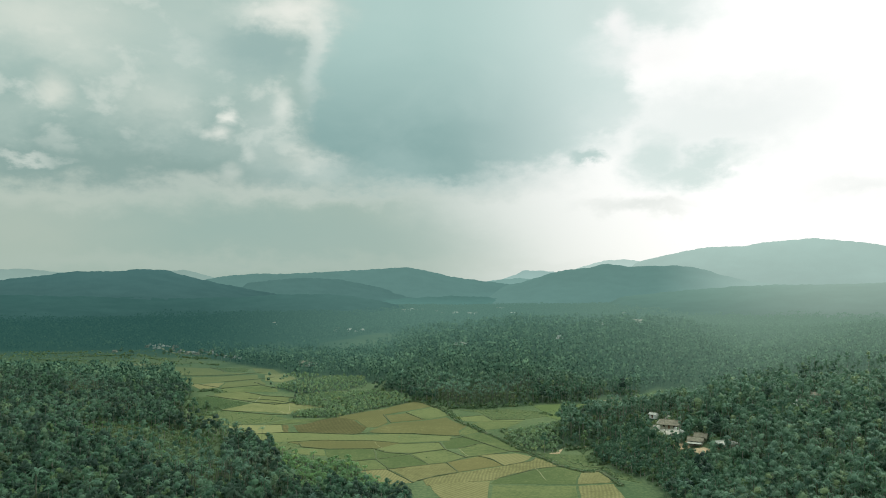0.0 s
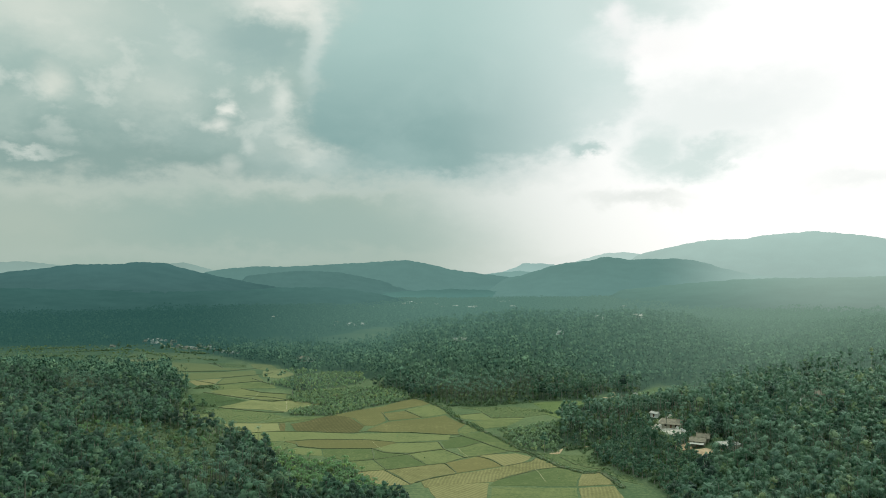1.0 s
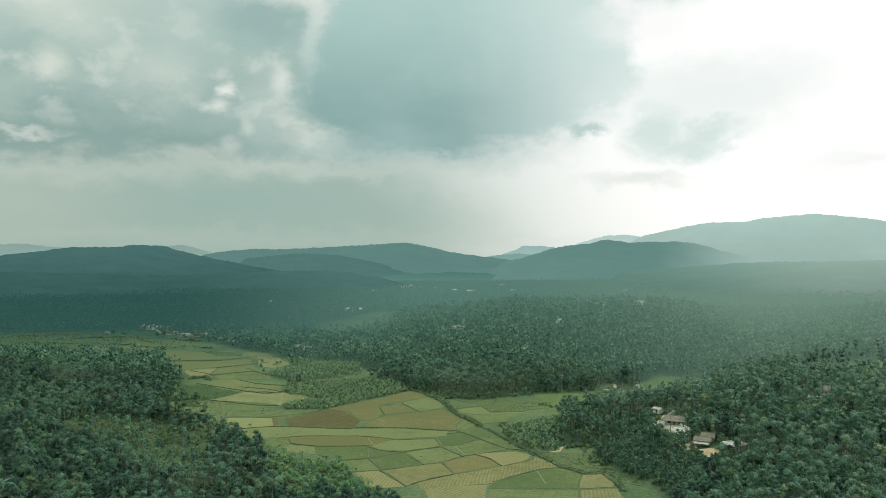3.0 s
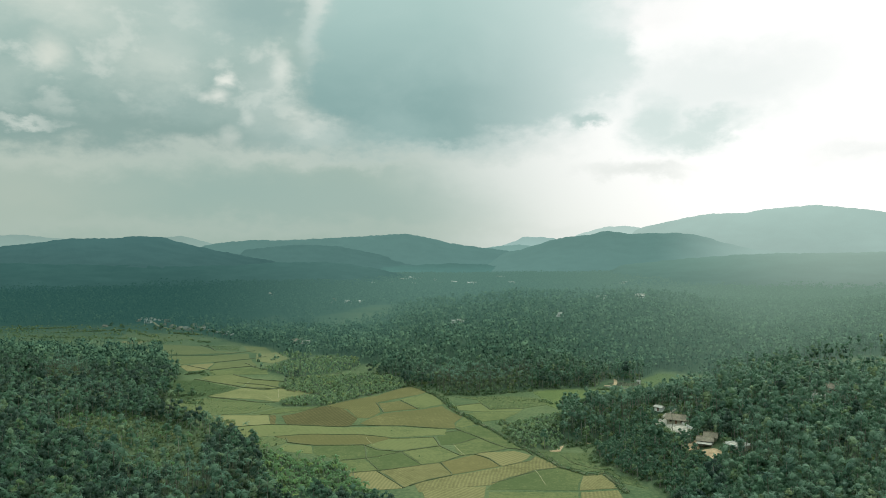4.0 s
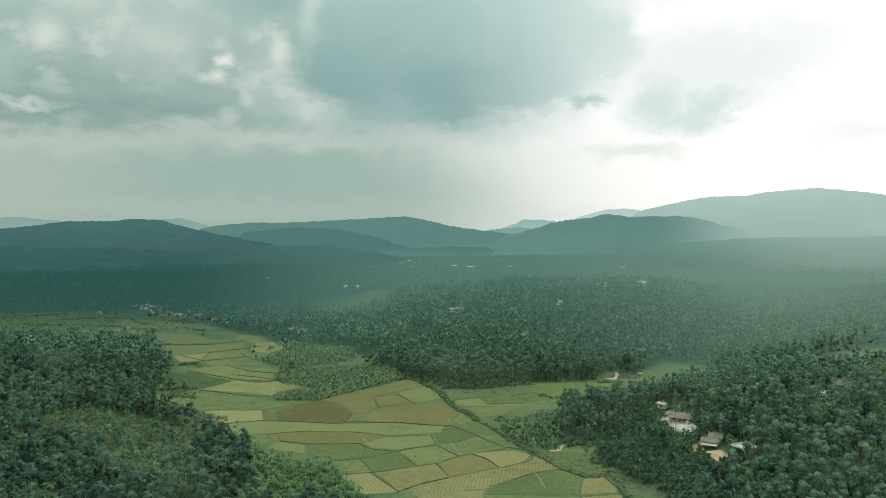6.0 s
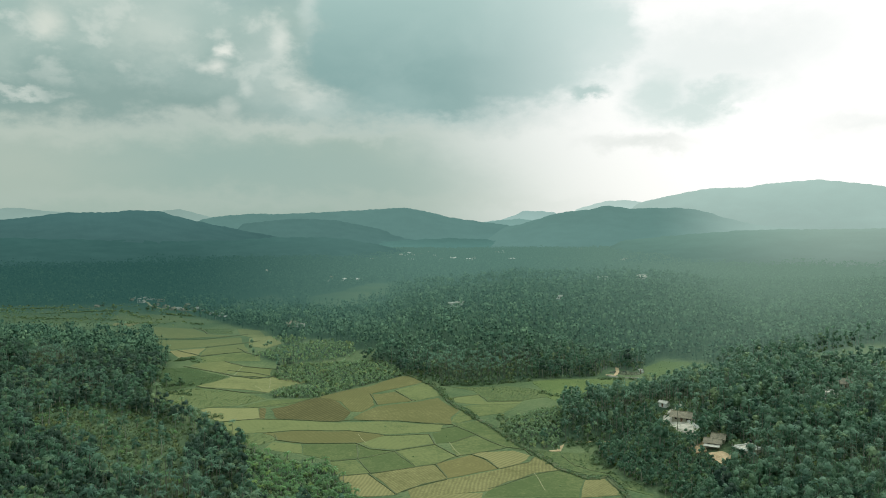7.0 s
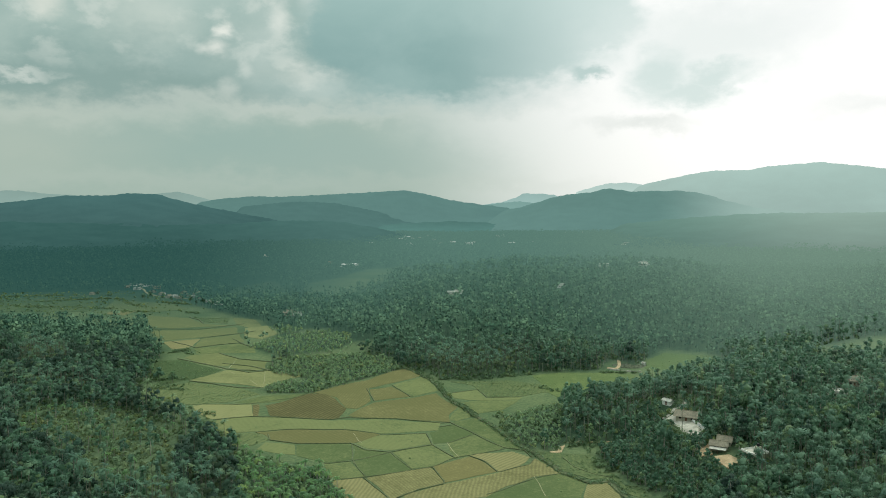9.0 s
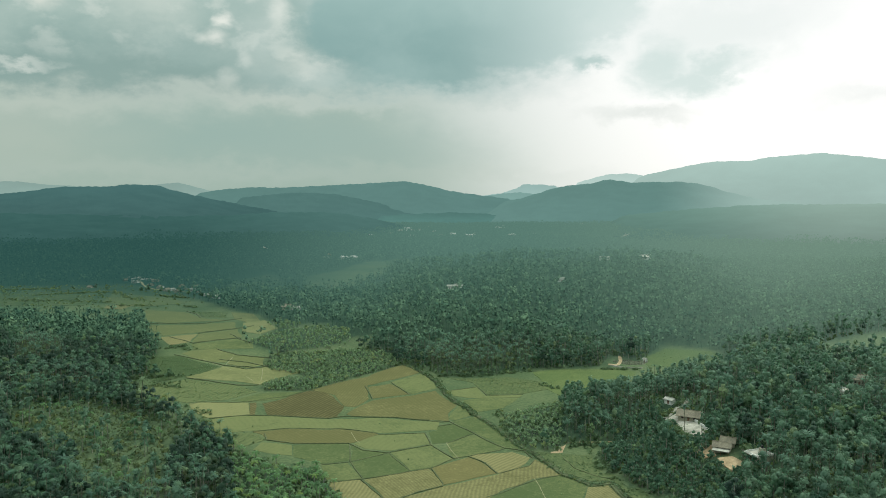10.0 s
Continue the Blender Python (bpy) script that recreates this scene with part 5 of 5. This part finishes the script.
def gable_house(label, wide, deep, tall, rise, wall_mat, roof_mat, windows=2, porch=False, eaves=0.7):
    """A house with its ridge along y, eaves, gable walls, door and windows."""
    root = tagged(new("house"), label, "house")
    bm = bmesh.new()
    box(bm, -wide / 2, -deep / 2, -1.5, wide / 2, deep / 2, tall)
    for y in (-deep / 2, deep / 2 - 0.2):
        tri = [bm.verts.new((x, y + d, z)) for d in (0, 0.2) for x, z in ((-wide / 2, tall), (wide / 2, tall), (0, tall + rise * 0.93))]
        bm.faces.new(tri[:3]), bm.faces.new(tri[3:][::-1])
        for i in range(3):
            bm.faces.new((tri[i], tri[(i + 1) % 3], tri[3 + (i + 1) % 3], tri[3 + i]))
    part("wall", bm, wall_mat, root)
    bm = bmesh.new()
    prism(bm, wide / 2 + eaves, rise * (1 + 2 * eaves / wide), -deep / 2 - eaves, deep / 2 + eaves, tall - rise * 2 * eaves / wide, 0.14)
    roof = part("roof", bm, roof_mat, root)
    bm = bmesh.new()
    box(bm, -0.18, -deep / 2 - eaves - 0.02, tall + rise + 0.08, 0.18, deep / 2 + eaves + 0.02, tall + rise + 0.24)
    part("ridge_cap", bm, roof_mat, roof)
    if porch:
        bm = bmesh.new()
        vs = box(bm, wide / 2 + 0.3, -deep / 2, tall - 0.75, wide / 2 + 3.2, deep / 2, tall - 0.62)
        for v in vs:
            v.co.z -= (v.co.x - wide / 2) * 0.16
        part("porch_roof", bm, SHEET, root, "sloping porch roof of pale sheets")
        for y in (-deep / 2 + 0.4, 0, deep / 2 - 0.4):
            bm = bmesh.new()
            box(bm, wide / 2 + 2.8, y - 0.08, -1.2, wide / 2 + 2.96, y + 0.08, tall - 1.2)
            part("post", bm, WOOD, root)
    openings(root, wide, deep, 1, windows)
    return root


def flat_house(label, wide, deep, tall, wall_mat, stair=True, windows=2):
    """A house with a flat terrace roof, parapet and stair head."""
    root = tagged(new("house"), label, "house")
    bm = bmesh.new()
    box(bm, -wide / 2, -deep / 2, -1.5, wide / 2, deep / 2, tall)
    part("wall", bm, wall_mat, root)
    bm = bmesh.new()
    box(bm, -wide / 2 - 0.5, -deep / 2 - 0.5, tall, wide / 2 + 0.5, deep / 2 + 0.5, tall + 0.18)
    slab = part("roof", bm, CONCRETE, root, "stained concrete terrace roof")
    for x0, y0, x1, y1 in ((-wide / 2, -deep / 2, wide / 2, -deep / 2 + 0.18), (-wide / 2, deep / 2 - 0.18, wide / 2, deep / 2), (-wide / 2, -deep / 2 + 0.19, -wide / 2 + 0.18, deep / 2 - 0.19), (wide / 2 - 0.18, -deep / 2 + 0.19, wide / 2, deep / 2 - 0.19)):
        bm = bmesh.new()
        box(bm, x0, y0, tall + 0.185, x1, y1, tall + 0.85)
        part("parapet", bm, WHITE, slab)
    if stair:
        bm = bmesh.new()
        box(bm, wide * 0.08, -1.1, tall + 0.185, wide * 0.08 + 2.0, 1.1, tall + 2.3)
        head = part("stair_head", bm, wall_mat, root)
        bm = bmesh.new()
        bmesh.ops.create_cone(bm, cap_ends=True, segments=10, radius1=0.6, radius2=0.5, depth=1.2, matrix=Matrix.Translation((wide * 0.08 + 1, 0, tall + 2.92)))
        part("water_tank", bm, TANK, head, "black plastic water tank")
    openings(root, wide, deep, 1, windows)
    return root


def put(root, xy, turn):
    root.matrix_basis = pose(xy[0], xy[1], gz(*xy), 0, 0, turn)
    return root


# the farmstead among the trees on the rise
put(gable_house("farmhouse with a wide faded clay-tile roof", 8.0, 10.5, 2.9, 1.9, CREAM, TILE, 3, eaves=1.3), (139.1, 478.2), 62)
put(gable_house("low house with a brown-grey roof and a sheet porch", 5.0, 7.5, 2.4, 1.5, CREAM, TILE, 2, True), (137.6, 425.8), -118)
put(gable_house("small brown-tiled shed beside the house", 4.4, 6.0, 2.5, 1.7, CREAM, TILE, 1), (141.5, 429.2), -118)
put(flat_house("flat-roofed white house with a stair head", 9.0, 8.0, 2.6, CREAM), (148.6, 411.0), 20)
put(gable_house("small white outbuilding with a sheet roof", 3.6, 5.0, 2.4, 0.8, WHITE, SHEET, 1), (135.7, 502.9), 40)
put(gable_house("red-roofed house among tall trees", 8.0, 10.0, 3.2, 2.2, CREAM, TILE, 2), (244.1, 507.7), 70)
put(flat_house("white flat-roofed house among tall trees", 7.0, 9.0, 3.2, WHITE, False), (220.6, 480.8), 80)
put(flat_house("small white house half hidden by trees", 4.5, 5.0, 2.8, WHITE, False, 1), (218.3, 523.3), 10)


def slab(name, corners, high, mat, label, category):
    """A paved or bare yard that follows the slope."""
    line = wander(list(corners), 2.5, 0.5, 4.0, True)
    bm = bmesh.new()
    top = [bm.verts.new((x, y, gz(x, y) + high)) for x, y in line]
    cx, cy = sum(p[0] for p in line) / len(line), sum(p[1] for p in line) / len(line)
    mid = bm.verts.new((cx, cy, gz(cx, cy) + high + 0.1))
    for i in range(len(top)):
        bm.faces.new((top[i - 1], top[i], mid))
    low = [bm.verts.new((v.co.x, v.co.y, v.co.z - high - 0.4)) for v in top]
    for i in range(len(top)):
        bm.faces.new((top[i], top[i - 1], low[i - 1], low[i]))
    bmesh.ops.recalc_face_normals(bm, faces=bm.faces[:])
    tagged(part(name, bm, mat), label, category, kind="structure")


slab("courtyard", ((127.3, 483.3), (133.9, 487.1), (140.1, 473.9), (141.2, 449.6), (130.8, 446.9), (128.7, 461.0)), 0.5, CONCRETE, "pale worn concrete drying yard", "yard")
slab("dirt_yard", ((133.1, 418.7), (139.3, 417.6), (141.5, 411.3), (138.5, 404.7), (135.0, 404.7), (133.1, 411.7)), 0.5, DIRT, "bare orange earth yard", "yard")
slab("side_yard", ((129.8, 440.4), (134.9, 431.6), (133.3, 421.0), (127.7, 421.3), (126.2, 429.3)), 0.5, DIRT, "bare earth yard by the house", "yard")
ribbon("driveway", [(127.2, 485.0), (135.8, 493.4), (144.6, 501.9)], 3.2, 0.5, CONCRETE, "pale driveway between hedges", "driveway", 3.0, lift=0.1)
ribbon("boundary_wall", [(140.1, 473.9), (141.3, 463.3), (142.2, 451.9)], 0.6, 1.8, WHITE, "low white boundary wall", "wall", 5.0, wobble=0.1)
strewn("yard_hedge", [(129.0, 487.1), (142.7, 501.8)], 0.6, 36, BUSH, "clipped hedge along the driveway")
strewn("yard_shrubs", [(128.0, 478.1), (128.7, 461.0), (130.8, 446.9)], 1.0, 90, BUSH, "shrubs round the drying yard")
strewn("yard_bushes", [(131.8, 471.1), (134.6, 452.6)], 3.5, 46, TUFT, "potted plants and shrubs in the yard")


# the pond, its dam and tracks
def pond():
    bm = bmesh.new()
    cx, cy = (152.6, 662.2)
    rim = [bm.verts.new((cx + 13 * math.cos(a) * (1 + 0.15 * math.sin(3 * a)), cy + 9 * math.sin(a), 0.14)) for a in [i * math.tau / 40 for i in range(40)]]
    bm.faces.new(rim)
    bmesh.ops.triangulate(bm, faces=bm.faces[:])
    tagged(part("pond_water", bm, WATER), "still muddy green pond", "pond", kind="structure")


pond()
ribbon("dam", [(133.6, 650.6), (142.5, 643.1), (155.9, 641.3)], 1.6, 1.0, CONCRETE, "pale concrete dam of the pond", "dam", 2.0, wobble=0.3)
ribbon("dirt_track", [(133.5, 654.4), (139.6, 652.5), (145.3, 666.2), (148.5, 684.2)], 4.0, 0.3, DIRT, "curving bare earth track by the pond", "track", 8.0, lift=0.12)
put(gable_house("small white pump house by the pond", 2.0, 2.8, 1.9, 0.5, WHITE, SHEET, 1), (164.5, 666.2), 30)
ribbon("dirt_track", [(61.5, 454.6), (66.5, 455.5), (68.4, 462.2), (71.6, 469.9), (84.5, 471.0), (98.5, 471.1)], 3.0, 0.25, DIRT, "earth track into the grove", "track", 4.0, lift=0.1)
for path in ([(-178.7, 666.2), (-155.1, 641.3), (-134.9, 615.0), (-116.0, 589.4)], [(-116.0, 589.4), (-125.7, 637.6)], [(-155.8, 646.8), (-159.0, 682.6)], [(8.9, 469.5), (11.8, 458.9), (14.9, 445.6)], [(-42.7, 486.5), (-38.2, 473.2), (-35.2, 467.7)], [(48.9, 420.1), (50.3, 410.5), (51.2, 395.9)]):
    ribbon("footpath", path, 0.55, 0.16, PATH, "trodden pale footpath across a field", "footpath", 6.0)
ribbon("village_road", [(-433.3, 1187.3), (-412.3, 1147.6), (-393.4, 1110.7), (-371.8, 1087.1), (-349.1, 1075.7), (-321.4, 1058.6)], 3.6, 0.2, PATH, "pale village road", "road", 2.0, lift=0.2)
ribbon("village_road", [(-508.6, 1043.0), (-482.6, 1070.1), (-458.9, 1098.8)], 3.0, 0.2, BUND, "field road beside a ditch", "road", 2.0, lift=0.2)

# ---- villages ----
HOMES = [gable_house("small cream village house with a clay-tile roof", 7, 9, 3.0, 2.0, CREAM, TILE), gable_house("small white village house with a sheet roof", 7, 10, 3.0, 1.4, WHITE, SHEET),
         flat_house("white flat-roofed village house", 9, 10, 3.4, WHITE, False), gable_house("long white shed with pale sheet roof", 9, 18, 3.6, 1.6, WHITE, WHITE)]
used_home = set()


def home(k, xy, turn, scale=1.0):
    z = gz(*xy)
    m = pose(xy[0], xy[1], z, 0, 0, turn)
    if k not in used_home:
        used_home.add(k)
        HOMES[k].matrix_basis = m
        tagged(HOMES[k], group="village houses")
        ob = HOMES[k]
    else:
        ob = copy_thing(HOMES[k], m)
    ob.scale = (scale, scale, scale)


for k, xy, turn, size in ((0, (-161.5, 911.8), 80, 1.2), (1, (-152.5, 909.9), 100, 0.9), (2, (16.8, 924.5), 90, 1.0), (1, (25.1, 934.5), 70, 0.9), (2, (138.7, 930.0), 90, 0.9),
                          (3, (-175.8, 1526.4), 70, 1.1), (3, (-162.5, 1549.4), 100, 0.8), (1, (-212.1, 1527.1), 60, 1.0), (0, (-212.8, 1583.3), 60, 1.0)):
    home(k, xy, turn, size)
for xy in ((-424.5, 1154.6), (-429.2, 1187.2), (-444.9, 1191.7), (-416.2, 1181.0), (-399.3, 1161.7), (-445.7, 1171.4), (-370.8, 1098.7), (-390.3, 1122.6), (-369.8, 1104.2), (-350.1, 1070.1), (-345.4, 1075.6), (-333.9, 1059.1), (-344.3, 1109.5), (-329.6, 1083.5), (-317.0, 1067.5), (-301.7, 1046.7), (-286.1, 1026.0), (-273.8, 1015.1), (-265.4, 1005.1), (-323.6, 1099.7), (-462.7, 1098.8)):
    home(int(rng.integers(0, 3)), xy, float(rng.uniform(0, 180)), float(rng.uniform(0.6, 0.9)))
for xy in ((-212.7, 2239.5), (-183.6, 2179.4), (-159.2, 2329.7), (-142.7, 2256.5), (-120.1, 2367.1), (-109.6, 2390.8), (-100.6, 2454.8), (-83.8, 2381.8), (-79.1, 2486.5), (-64.4, 2407.9), (-81.2, 2124.7), (-42.6, 2599.9), (1.0, 2184.4), (41.0, 2970.7), (35.5, 2232.8),
           (77.6, 2171.3), (92.4, 2236.1), (183.6, 2591.6), (192.7, 2518.1), (212.4, 2654.6), (219.2, 2577.9), (193.7, 2184.3), (260.4, 2227.5), (-19.4, 2344.9), (-148.7, 2472.4)):
    home(int(rng.integers(1, 4)), xy, float(rng.uniform(60, 120)), float(rng.uniform(0.75, 1.35)))
for xy in ((441.5, 2829.5), (505.8, 2852.2), (492.0, 2141.5), (509.9, 2185.1), (285.8, 1133.3), (277.0, 1114.2), (224.6, 1111.1), (-643.1, 2173.2), (-369.8, 1714.7)):
    home(int(rng.integers(1, 3)), xy, float(rng.uniform(60, 120)), 1.2)
